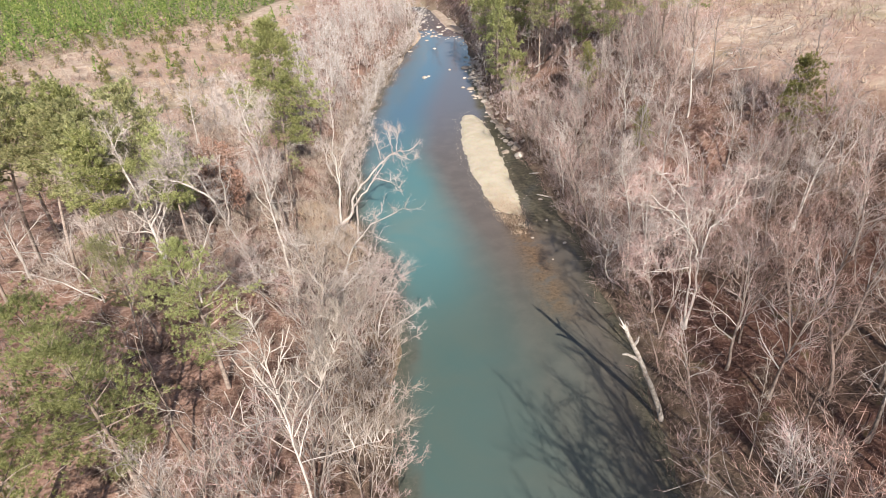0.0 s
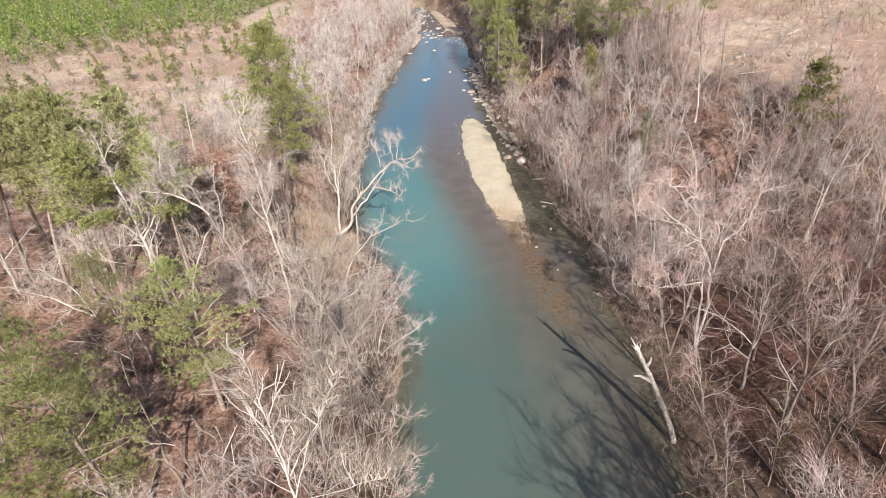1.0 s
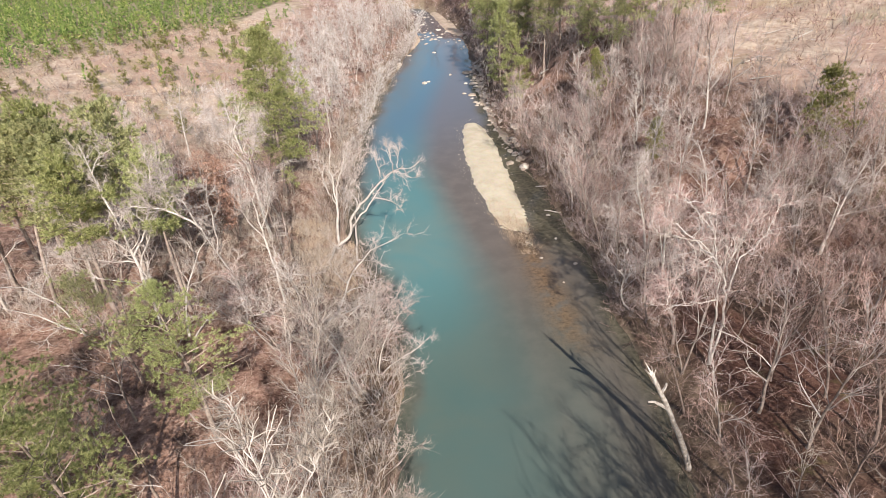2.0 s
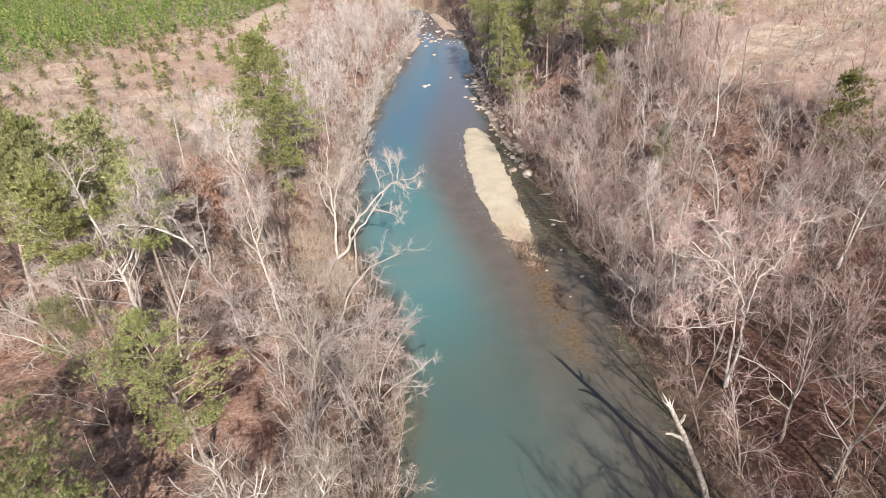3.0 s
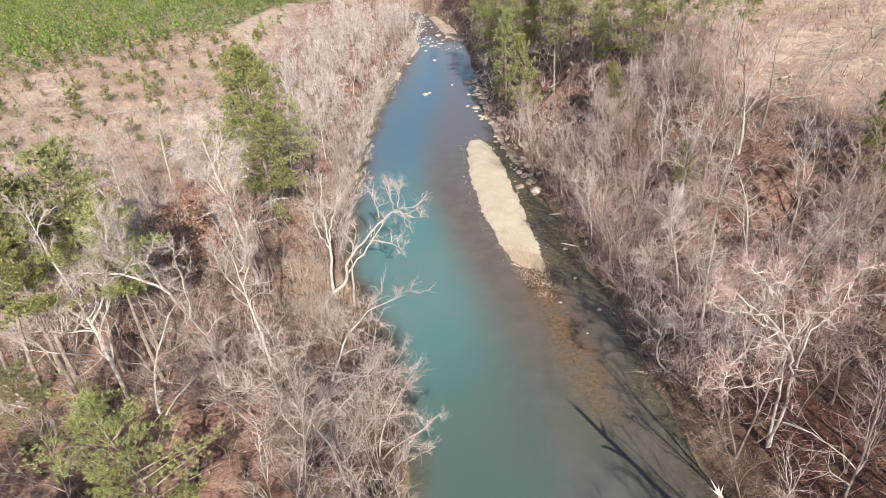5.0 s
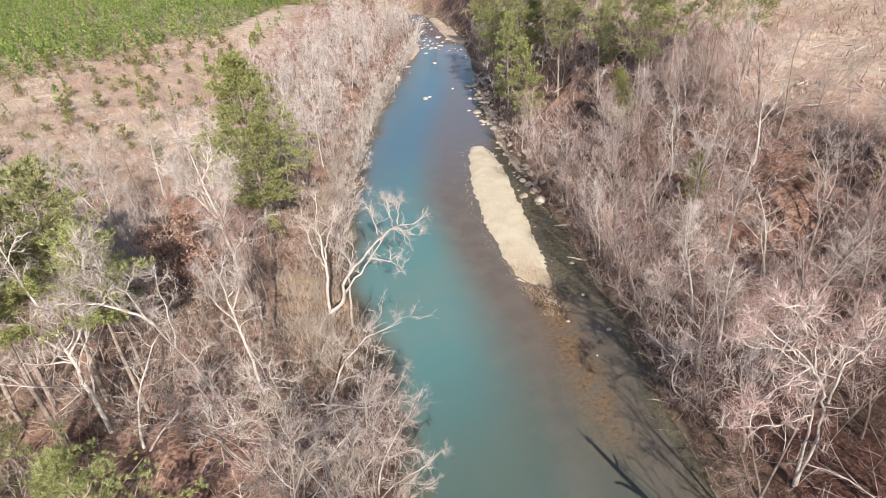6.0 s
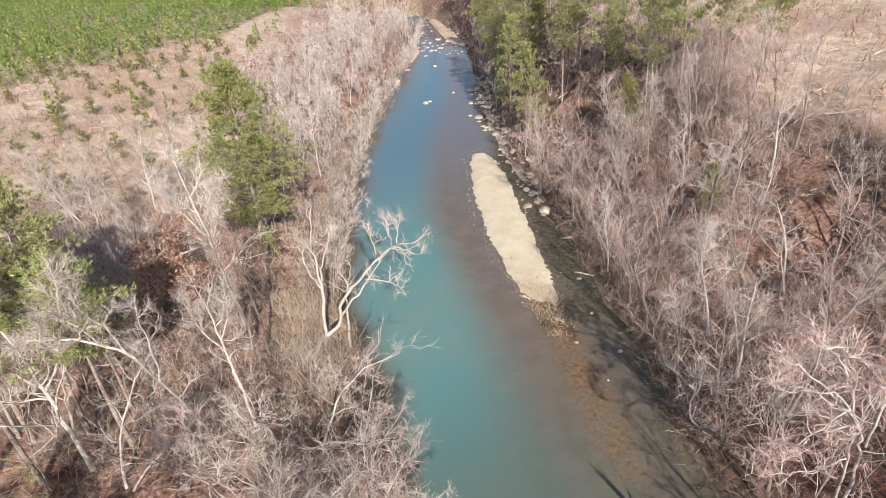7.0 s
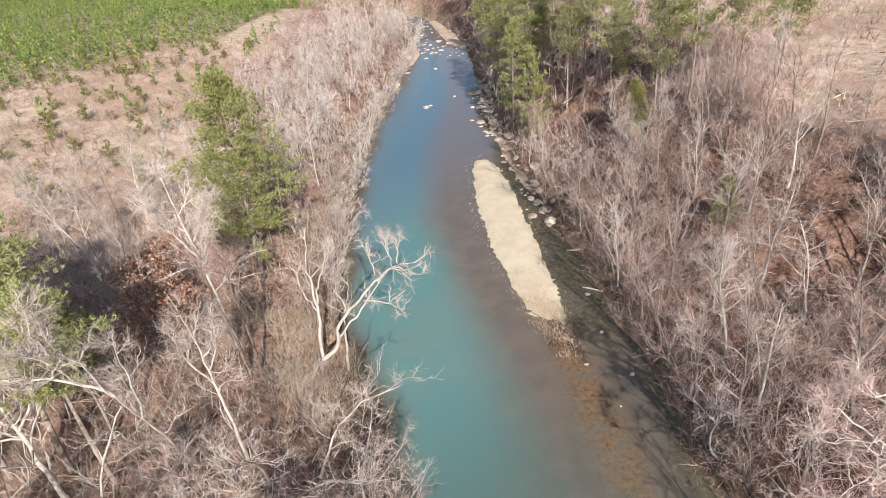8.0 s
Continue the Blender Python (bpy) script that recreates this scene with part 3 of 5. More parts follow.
def bare_tree(name, seed, h, r, bark, twig, limbs=14, start=0.35, reach=0.34, subs=4, twigs=5, elev=(20, 60), width=0.022, stems=1, crook=0.07, splay=0.25, split=False, kink=0.14, bushy=1.0):
    """A leafless tree: trunk, limbs and a crown of twigs. split: each limb is a part of its own."""
    rng = np.random.default_rng(seed)
    ob = new(name)
    wood, fine, boughs = Soup(), Soup(), []

    def new_limb():
        if split:
            boughs.append(Soup())
            return boughs[-1]
        return fine

    for k in range(stems):
        way = np.array([0, 0, 1.0]) + (rng.normal(0, splay, 3) * np.array([1, 1, 0]) if stems > 1 else rng.normal(0, 0.04, 3))
        hk = h * (1 if k == 0 else rng.uniform(0.65, 0.95))
        stem = bent(rng, rng.normal(0, 0.12, 3) * (stems > 1) * np.array([1, 1, 0]) - np.array([0, 0, 0.4]), way, hk, 8, crook, 0.03)
        rk = r * (1 if k == 0 else rng.uniform(0.6, 0.9))
        wood.tube(stem, rk * (np.linspace(1, 0.12, 9) ** 0.85) * np.array([1.35] + [1] * 8), 6 if rk > 0.05 else 4, False)
        clothe(rng, stem, rk, new_limb, fine, limbs, start, reach, subs, twigs, elev, width, kink, big=h, bushy=bushy)
    part("trunk", wood.mesh("trunk", SHADED_BARK if bark is GREY_BARK else bark, smooth=True), ob)
    for b in boughs:
        part("limb", b.mesh("limb", bark), ob)
    part("crown", fine.mesh("crown", bark, twig), ob, kind="stuff")
    return ob


def pine_tree(name, seed, h, r, needles, start=0.4, branches=46, reach=0.24, tufts=24, spikes=7, needle=(0.28, 0.5), width=0.05, dead=8, round_top=0.75, clump=0.2):
    """A pine: straight trunk, a few dead stubs, and a clumpy crown of needle tufts on whorled branches."""
    rng = np.random.default_rng(seed)
    ob = new(name)
    wood, crown = Soup(), Soup()
    stem = bent(rng, (0, 0, -0.4), (0, 0, 1), h + 0.2, 8, 0.025, 0.02)
    wood.tube(stem, r * np.linspace(1.1, 0.12, 9), 7, False)
    az = 0.0
    for i in range(dead):
        p, d = along(stem, rng.uniform(0.5, 1.0) * start)
        az += 2.4
        crown.tube(bent(rng, p, (math.cos(az), math.sin(az), 0.1), rng.uniform(0.5, 1.6), 3, 0.15, 0), [0.03, 0.022, 0.016, 0.008], 3, False)
    for i in range(branches):
        f = (i + rng.uniform(0, 1)) / branches
        s = start + (0.985 - start) * f
        p, d = along(stem, s)
        az += 2.4 + rng.normal(0, 0.35)
        prof = (0.45 + 0.55 * min(1, f / 0.3)) * (1 - f ** 2.2 * round_top)
        length = reach * h * prof * rng.uniform(0.6, 1.25)
        e = radians(rng.uniform(-8, 18) + 45 * f * f)
        b = bent(rng, p, (math.cos(az) * math.cos(e), math.sin(az) * math.cos(e), math.sin(e)), length, 4, 0.10, 0.06)
        crown.slot = 0
        crown.tube(b, np.linspace(0.05 * (1 - 0.6 * f), 0.01, 5), 3, False)
        crown.slot = 1
        clumps = [along(b, rng.uniform(0.35, 1.0))[0] + rng.normal(0, 0.12 * length, 3) * np.array([1, 1, 0.4]) for _ in range(max(2, tufts // 6))]
        at, dr = [], []
        for _ in range(max(4, int(tufts * (0.5 + 0.5 * prof)))):
            q = clumps[rng.integers(len(clumps))] + rng.normal(0, clump, 3) * np.array([1, 1, 0.6])
            out = unit(b[-1] - b[0]) + np.array([0, 0, 0.45])
            for _ in range(spikes):
                at.append(q)
                dr.append(out + rng.normal(0, 0.75, 3))
        crown.blades(at, dr, rng.uniform(*needle, len(at)), width)
    part("trunk", wood.mesh("trunk", PINE_BARK, smooth=True), ob)
    part("crown", crown.mesh("crown", PINE_BARK, needles), ob, kind="stuff")
    return ob


def leafy_shrub(name, seed, h):
    """A young oak that has kept its withered leaves."""
    rng = np.random.default_rng(seed)
    ob = new(name)
    wood, leaf = Soup(), Soup()
    for _ in range(4):
        stem = bent(rng, (0, 0, -0.2), np.array([0, 0, 1]) + rng.normal(0, 0.25, 3), h, 5, 0.12, 0.02)
        wood.tube(stem, np.linspace(0.05, 0.01, 6), 4, False)
        for _ in range(9):
            q, d = along(stem, rng.uniform(0.3, 1))
            b = bent(rng, q, askew(rng, d, 35, 75), h * rng.uniform(0.15, 0.35), 3, 0.15, 0.02)
            wood.tube(b, [0.018, 0.013, 0.009, 0.005], 3, False)
            at = np.array([along(b, rng.uniform(0.2, 1))[0] for _ in range(26)]) + rng.normal(0, 0.16, (26, 3))
            leaf.blades(at, rng.normal(0, 1, (26, 3)), rng.uniform(0.12, 0.26, 26), 0.11)
    part("trunk", wood.mesh("trunk", BROWN_BARK), ob)
    part("foliage", leaf.mesh("foliage", BROWN_LEAVES), ob, kind="stuff")
    return ob


def set_down(ob, x, y, turn=0.0, size=1.0, lean=0.0, towards=0.0, sink=0.05):
    """Stands a thing on the ground; lean: degrees that it leans towards the compass angle towards (0: +x)."""
    t = radians(towards)
    ob.matrix_basis = (Matrix.Translation((x, y, float(height(x, y)) - sink)) @ Matrix.Rotation(radians(lean), 4, Vector((-math.sin(t), math.cos(t), 0)))
                       @ Matrix.Rotation(radians(turn), 4, "Z") @ Matrix.Scale(size, 4))
    return ob


class Kind:
    """A kind of plant with several built forms, which are set down again and again."""

    def __init__(self, forms, label, category, group):
        self.forms, self.used = forms, [False] * len(forms)
        for f in forms:
            tagged(f, label, category, group)

    def at(self, x, y, k=0, turn=0.0, size=1.0, lean=0.0, towards=0.0, label=""):
        k %= len(self.forms)
        ob = self.forms[k] if not self.used[k] else copy_thing(self.forms[k], Matrix())
        self.used[k] = True
        if label:
            tagged(ob, label)
        return set_down(ob, x, y, turn, size, lean, towards)


SYCAMORE = Kind([bare_tree("sycamore_tree", 11, 14, 0.17, WHITE_BARK, TWIG_PALE, 15, 0.38, 0.34, 6, 8, (10, 60), 0.02, split=True, kink=0.17),
                 bare_tree("sycamore_tree", 12, 13, 0.17, WHITE_BARK, TWIG_PALE, 9, 0.42, 0.34, 6, 8, (15, 62), 0.02, 2, splay=0.18, split=True, kink=0.17)],
                "bare sycamore with pale patchy bark", "tree", "bare sycamores along the river")
CROOKED = Kind([bare_tree("crooked_sycamore", 15, 10, 0.1, WHITE_BARK, TWIG_PALE, 9, 0.25, 0.44, 7, 7, (-5, 50), 0.017, 2, 0.17, 0.4, True, 0.3),
                bare_tree("crooked_sycamore", 16, 9, 0.095, GREY_BARK, TWIG_GREY, 9, 0.25, 0.46, 7, 7, (-10, 48), 0.017, 2, 0.17, 0.45, True, 0.32)],
               "contorted pale tree with crooked branches reaching over the bank", "tree", "crooked bank trees")
GREY_TREE = Kind([bare_tree("bare_tree", 21, 10, 0.12, GREY_BARK, TWIG_GREY, 11, 0.28, 0.5, 7, 6, (28, 68), 0.018, split=True),
                  bare_tree("bare_tree", 22, 11, 0.13, GREY_BARK, TWIG_PALE, 11, 0.3, 0.48, 7, 6, (28, 70), 0.018, split=True),
                  bare_tree("bare_tree", 23, 9.5, 0.10, GREY_BARK, TWIG_GREY, 6, 0.26, 0.46, 7, 6, (25, 68), 0.018, 2, split=True),
                  bare_tree("bare_tree", 24, 10, 0.11, BROWN_BARK, TWIG_BROWN, 10, 0.26, 0.5, 7, 6, (22, 66), 0.018, split=True)],
                 "leafless grey-brown hardwood standing in leaf litter", "tree", "bare hardwoods of the bottomland")
SLIM_TREE = Kind([bare_tree("slender_tree", 31, 9, 0.06, GREY_BARK, TWIG_TAN, 12, 0.25, 0.28, 2, 6, (20, 68), 0.02, kink=0.17),
                  bare_tree("slender_tree", 32, 8, 0.055, GREY_BARK, TWIG_GREY, 11, 0.25, 0.3, 2, 6, (20, 68), 0.02, kink=0.17),
                  bare_tree("slender_tree", 33, 8, 0.05, GREY_BARK, TWIG_TAN, 5, 0.22, 0.3, 2, 6, (20, 68), 0.02, 3, splay=0.22, kink=0.17)],
                 "thin leafless young tree with fine twigs", "tree", "young trees of the thicket")
FAR_TREE = Kind([bare_tree("thicket_tree", 41, 9, 0.07, GREY_BARK, TWIG_WHITE, 9, 0.2, 0.33, 3, 5, (18, 70), 0.034, 1, bushy=1.3, kink=0.2),
                 bare_tree("thicket_tree", 42, 10, 0.08, WHITE_BARK, TWIG_WHITE, 9, 0.25, 0.32, 3, 5, (18, 70), 0.034, 1, bushy=1.3, kink=0.2),
                 bare_tree("thicket_tree", 43, 8, 0.06, GREY_BARK, TWIG_WHITE, 5, 0.2, 0.36, 3, 5, (18, 70), 0.034, 2, bushy=1.3, kink=0.2),
                 bare_tree("thicket_tree", 44, 9, 0.07, GREY_BARK, TWIG_PALE, 9, 0.2, 0.34, 3, 5, (25, 70), 0.034, 1, bushy=1.3, kink=0.2)],
                "pale leafless tree in a dense riverside thicket", "tree", "thicket trees")
SLOPE_TREE = Kind([bare_tree("slope_tree", 47, 8, 0.08, WHITE_BARK, TWIG_WHITE, 8, 0.2, 0.5, 5, 6, (30, 72), 0.026, 1, kink=0.17),
                   bare_tree("slope_tree", 48, 7, 0.07, GREY_BARK, TWIG_PALE, 4, 0.2, 0.5, 5, 6, (25, 70), 0.026, 2, kink=0.18),
                   bare_tree("slope_tree", 49, 8, 0.07, GREY_BARK, TWIG_GREY, 8, 0.25, 0.46, 5, 6, (30, 72), 0.026, 1, kink=0.17)],
                  "small round-crowned leafless tree on the wooded slope", "tree", "round-crowned trees of the slope")
DARK_TREE = Kind([bare_tree("woodland_tree", 45, 11, 0.1, BROWN_BARK, TWIG_BROWN, 9, 0.3, 0.24, 2, 5, (30, 70), 0.05, 1, bushy=1.5),
                  bare_tree("woodland_tree", 46, 9, 0.09, BROWN_BARK, TWIG_GREY, 8, 0.3, 0.26, 2, 5, (30, 70), 0.05, 1, bushy=1.5)],
                 "brown leafless tree on the wooded slope", "tree", "trees of the far woods")
BUSH = Kind([bare_tree("bare_bush", 51, 3.6, 0.025, GREY_BARK, TWIG_PALE, 3, 0.15, 0.45, 2, 4, (5, 70), 0.022, 3, 0.12, 0.6, kink=0.22),
             bare_tree("bare_bush", 52, 3.0, 0.022, GREY_BARK, TWIG_GREY, 3, 0.15, 0.45, 2, 4, (5, 70), 0.022, 3, 0.12, 0.65, kink=0.22),
             bare_tree("bare_bush", 53, 3.0, 0.022, BROWN_BARK, TWIG_BROWN, 3, 0.15, 0.45, 2, 4, (5, 70), 0.022, 3, 0.12, 0.65, kink=0.22)],
            "tangled leafless bush on the river bank", "bush", "bushes along the banks")
NEAR_PINE = Kind([pine_tree("pine_tree", 61, 13, 0.17, NEEDLES_SUNNY, 0.34, 46, 0.28, 46, 25, (0.12, 0.26), 0.024, clump=0.22),
                  pine_tree("pine_tree", 65, 12, 0.16, NEEDLES_SUNNY, 0.28, 44, 0.30, 46, 25, (0.12, 0.26), 0.024, clump=0.22),
                  pine_tree("pine_tree", 63, 12, 0.14, NEEDLES, 0.36, 38, 0.26, 40, 25, (0.12, 0.26), 0.024, clump=0.22)],
                 "green pine with clumped needles and a bare lower trunk", "pine tree", "pines in the woods")
PINE = Kind([pine_tree("pine_tree", 66, 15, 0.18, NEEDLES_SUNNY, 0.58, 40, 0.22, 42, 12, (0.18, 0.38), 0.072, clump=0.25),
             pine_tree("pine_tree", 62, 15, 0.17, NEEDLES, 0.55, 40, 0.23, 42, 12, (0.18, 0.38), 0.072, clump=0.25),
             pine_tree("pine_tree", 67, 14, 0.15, NEEDLES_DARK, 0.56, 36, 0.22, 40, 12, (0.18, 0.36), 0.072, clump=0.27)],
            "olive-green pine with a broad clumpy crown", "pine tree", "pines in the woods")
FAR_PINE = Kind([pine_tree("tall_pine", 71, 17, 0.16, NEEDLES_SUNNY, 0.42, 38, 0.19, 26, 9, (0.28, 0.52), 0.085, 12, clump=0.36),
                 pine_tree("tall_pine", 72, 16, 0.15, NEEDLES, 0.48, 34, 0.19, 26, 9, (0.28, 0.52), 0.085, 12, clump=0.36),
                 pine_tree("tall_pine", 73, 15, 0.16, NEEDLES_SUNNY, 0.12, 52, 0.2, 22, 9, (0.28, 0.52), 0.085, 4, 0.95, clump=0.32)],
                "tall slender green pine with a bare straight trunk", "pine tree", "tall pines by the bend")
CEDAR = Kind([pine_tree("cedar", 81, 6.5, 0.1, NEEDLES_YOUNG, 0.05, 60, 0.26, 24, 10, (0.2, 0.36), 0.07, 0, 0.98)],
             "bushy yellow-green young evergreen, cone-shaped", "evergreen", "young evergreens")
SAPLING = Kind([pine_tree("pine_sapling", 91, 2.6, 0.04, NEEDLES_YOUNG, 0.05, 13, 0.36, 8, 6, (0.25, 0.45), 0.11, 0, 0.9),
                pine_tree("pine_sapling", 92, 2.0, 0.04, NEEDLES_YOUNG, 0.05, 12, 0.45, 8, 6, (0.25, 0.45), 0.11, 0, 0.8)],
               "low yellow-green pine sapling in dry grass", "sapling", "pine saplings in the clearing")
OAK = Kind([leafy_shrub("young_oak", 95, 4.0)], "young oak with withered red-brown leaves", "tree", "young oaks with brown leaves")


# ---- single trees of marked shape ----
def hero_tree(name, x, y, stems, bark, twig, label, seed, limbs=9, start=0.4, reach=0.3, subs=4, twigs=6, elev=(15, 65), width=0.02, kink=0.2, stout=0.62):
    """A tree whose stems follow a few chosen bends: each stem is (radius, offsets from the foot)."""
    rng = np.random.default_rng(seed)
    ob = new(name)
    fine, boughs = Soup(), []

    def new_limb():
        boughs.append(Soup())
        return boughs[-1]

    for r, bends in stems:
        b = np.array(bends, float)
        s = np.linspace(0, len(b) - 1, 3 * len(b))
        stem = np.stack([np.interp(s, np.arange(len(b)), b[:, i]) for i in range(3)], -1)
        stem[1:-1] = 0.25 * stem[:-2] + 0.5 * stem[1:-1] + 0.25 * stem[2:]
        stem[1:] += rng.normal(0, 0.05, (len(stem) - 1, 3))
        wood = Soup()
        wood.tube(stem, stout * r * np.linspace(1.05, 0.14, len(stem)), 8, True)
        part("trunk", wood.mesh("trunk", bark, smooth=True), ob)
        clothe(rng, stem, stout * r, new_limb, fine, limbs, start, reach, subs, twigs, elev, width, kink, sturdy=1.6)
    for b in boughs:
        part("limb", b.mesh("limb", bark), ob)
    part("crown", fine.mesh("crown", bark, twig), ob, kind="stuff")
    tagged(ob, label, "tree")
    return set_down(ob, x, y)


hero_tree("leaning_sycamore", -11.4, 51.35, [
    (0.27, [(-0.2, -0.3, -0.5), (0.7, 0.1, 0.7), (1.6, 0.2, 1.8)]),
    (0.22, [(1.5, 0.2, 1.6), (1.9, 0.2, 5.5), (2.0, 0.2, 6.4), (1.9, 0.2, 8.2), (2.0, 0.2, 9.9), (2.5, 0.2, 12.4)]),
    (0.11, [(1.9, 0.2, 6.0), (1.4, 0.1, 7.4), (1.3, 0.0, 9.2), (0.9, 0.0, 10.4)]),
    (0.12, [(2.1, 0.2, 6.6), (2.4, 0.3, 8.1), (3.2, 0.3, 9.6), (4.0, 0.2, 11.4)]),
    (0.25, [(1.5, 0.1, 1.7), (2.7, 0.2, 2.5), (3.0, 0.3, 4.3), (4.0, 0.5, 5.4), (5.2, 0.6, 6.6), (6.6, 0.7, 7.9), (7.8, 0.9, 8.5), (9.3, 1.0, 8.5), (10.1, 1.2, 9.3)]),
    (0.16, [(2.9, 0.3, 3.3), (4.3, 0.5, 4.8), (5.6, 0.7, 6.4), (7.0, 1.0, 8.0)]),
    (0.09, [(7.5, 1.0, 8.3), (8.3, 1.0, 8.0), (9.0, 1.0, 7.4), (9.8, 1.0, 7.6)]),
    (0.09, [(5.1, 0.7, 6.0), (6.4, 0.7, 5.8), (7.1, 0.7, 5.4), (7.7, 0.7, 4.9), (7.9, 0.7, 4.2)]),
    (0.08, [(6.2, 0.8, 7.9), (6.1, 0.8, 9.0), (5.7, 0.9, 10.4)]),
    (0.08, [(7.4, 0.9, 8.4), (7.4, 0.9, 9.6), (7.0, 0.9, 11.2)]),
    (0.07, [(7.8, 0.9, 8.6), (8.0, 1.0, 9.6), (8.5, 0.9, 10.8)]),
], WHITE_BARK, TWIG_PALE, "forked white sycamore leaning far out over the water", 101, 5, 0.35, 0.22, 3, 5, (5, 80), 0.016, stout=0.6)
hero_tree("broken_stub_tree", -8.6, 54.0, [(0.13, [(-0.4, 0, -0.4), (0.0, 0, 3.2), (0.3, 0, 5.6), (0.9, 0, 7.6), (1.2, 0, 8.8)])], WHITE_BARK, TWIG_PALE,
          "short pale broken trunk on the bank edge", 111, 3, 0.4, 0.16, 2, 4, stout=0.9)
hero_tree("spreading_sycamore", 17.7, 33.8, [
    (0.22, [(0.0, 0.0, -0.6), (-0.2, 0.0, 4.3), (-0.5, 0.0, 6.7), (-0.5, 0.1, 8.2)]),
    (0.2, [(0.1, 0.0, -0.6), (0.3, 0.0, 4.6), (0.1, 0.0, 6.5), (-0.4, 0.0, 7.8), (-1.0, 0.0, 9.1), (-1.4, 0.0, 10.9), (-1.9, 0.0, 12.8)]),
    (0.15, [(-0.4, 0.0, 7.8), (-1.4, 0.3, 9.3), (-2.8, 0.6, 10.6), (-3.8, 0.9, 11.5), (-5.0, 1.2, 12.4)]),
    (0.13, [(-1.0, 0.1, 8.9), (-2.7, -0.4, 10.8), (-4.9, -0.8, 11.4), (-6.5, -1.3, 12.8)]),
    (0.1, [(-1.4, 0.0, 10.9), (-2.5, -0.3, 12.2), (-3.2, -0.5, 13.1), (-4.4, -0.8, 14.0)]),
    (0.14, [(0.3, 0.0, 6.4), (0.6, 0.3, 8.6), (1.7, 0.6, 9.0), (2.5, 0.9, 9.9), (3.0, 1.2, 11.0), (3.4, 1.2, 12.6)]),
    (0.09, [(0.5, 0.2, 8.6), (0.4, 0.0, 10.0), (0.7, -0.3, 11.5), (1.4, -0.6, 13.2)]),
    (0.1, [(-0.4, 0.0, 5.7), (-1.4, -0.4, 5.9), (-2.6, -0.7, 6.0), (-4.4, -0.9, 6.4), (-5.9, -1.2, 7.0)]),
    (0.08, [(-1.2, -0.1, 9.2), (-3.0, -0.7, 8.8), (-4.2, -1.1, 8.1), (-5.2, -1.6, 8.0)]),
], WHITE_BARK, TWIG_GREY, "wide-spreading sycamore with white limbs above red litter", 102, 7, 0.3, 0.26, 6, 8, (0, 65), 0.016, kink=0.24, stout=0.42)
hero_tree("leaning_tree", -16.6, 43.3, [
    (0.24, [(0.1, 0.1, -0.4), (0.0, -0.8, 2.6), (-0.2, -1.6, 5.2), (-0.6, -2.8, 8.8)]),
    (0.12, [(-0.3, -1.9, 6.2), (0.3, -2.2, 8.6), (0.4, -2.5, 10.6), (0.8, -2.7, 12.3)]),
    (0.15, [(-0.5, -2.7, 8.6), (-1.4, -3.2, 10.2), (-2.6, -3.8, 11.2), (-3.8, -4.3, 11.4), (-5.0, -4.7, 11.0)]),
    (0.11, [(-0.6, -2.8, 8.8), (-1.0, -2.9, 10.8), (-1.9, -3.0, 12.2), (-1.8, -3.0, 13.6)]),
    (0.09, [(-1.2, -3.1, 9.8), (-2.4, -3.4, 11.8), (-3.4, -3.6, 12.6)]),
], WHITE_BARK, TWIG_PALE, "leaning tree with contorted bleached branches", 103, 8, 0.2, 0.24, 5, 8, (-5, 70), 0.017, kink=0.27, stout=0.55)
hero_tree("crooked_tree", -13.7, 43.6, [
    (0.2, [(0, 0, -0.4), (-0.2, 0.3, 3.6), (-0.5, 0.6, 6.8), (-0.7, 0.8, 9.2), (-1.2, 0.9, 12.0)]),
    (0.11, [(-0.5, 0.6, 6.0), (-1.5, 0.6, 8.0), (-1.8, 0.5, 10.2)]),
    (0.09, [(-0.5, 0.6, 6.8), (0.5, 0.7, 8.6), (0.7, 0.8, 10.8)]),
], WHITE_BARK, TWIG_PALE, "crooked pale tree with short broken limbs", 104, 10, 0.3, 0.22, 5, 8, (5, 65), 0.017, kink=0.26, stout=0.55)
hero_tree("near_sycamore", -7.0, 16.8, [
    (0.16, [(0, 0, -0.4), (0.1, 0, 5), (0.2, 0.1, 9.5), (0.0, 0.1, 13.0), (-0.2, 0.2, 16.0)]),
    (0.06, [(0.2, 0.1, 9.8), (1.2, 0.4, 11.4), (2.4, 0.6, 13.4), (2.8, 0.7, 15.4)]),
    (0.045, [(0.2, 0.1, 8.2), (2.0, 0.2, 8.6), (3.8, 0.4, 8.9), (5.0, 0.4, 9.6)]),
], WHITE_BARK, TWIG_TAN, "tall white-barked sycamore with slender ascending limbs", 105, 15, 0.42, 0.2, 6, 8, (35, 72), 0.012, 0.13, 0.5)
hero_tree("fan_tree", -22.5, 40.5, [
    (0.22, [(0, 0, -0.4), (0.1, 0, 4.0), (0, 0.1, 7.0), (-0.4, 0.1, 11.0), (-0.6, 0.2, 14.0)]),
    (0.12, [(0, 0.1, 6.6), (-1.8, 0, 8.6), (-3.8, -0.2, 10.4), (-5.0, -0.3, 11.6)]),
    (0.12, [(0, 0.1, 6.4), (1.6, 0.3, 8.6), (2.8, 0.5, 11.6), (3.2, 0.6, 13.4)]),
    (0.10, [(0, 0.1, 5.8), (-2.2, -0.6, 6.6), (-4.6, -1.0, 7.4)]),
], WHITE_BARK, TWIG_PALE, "pale tree with a dense fan of fine branches", 106, 15, 0.2, 0.3, 6, 8, (10, 60), 0.018, kink=0.16, stout=0.7)


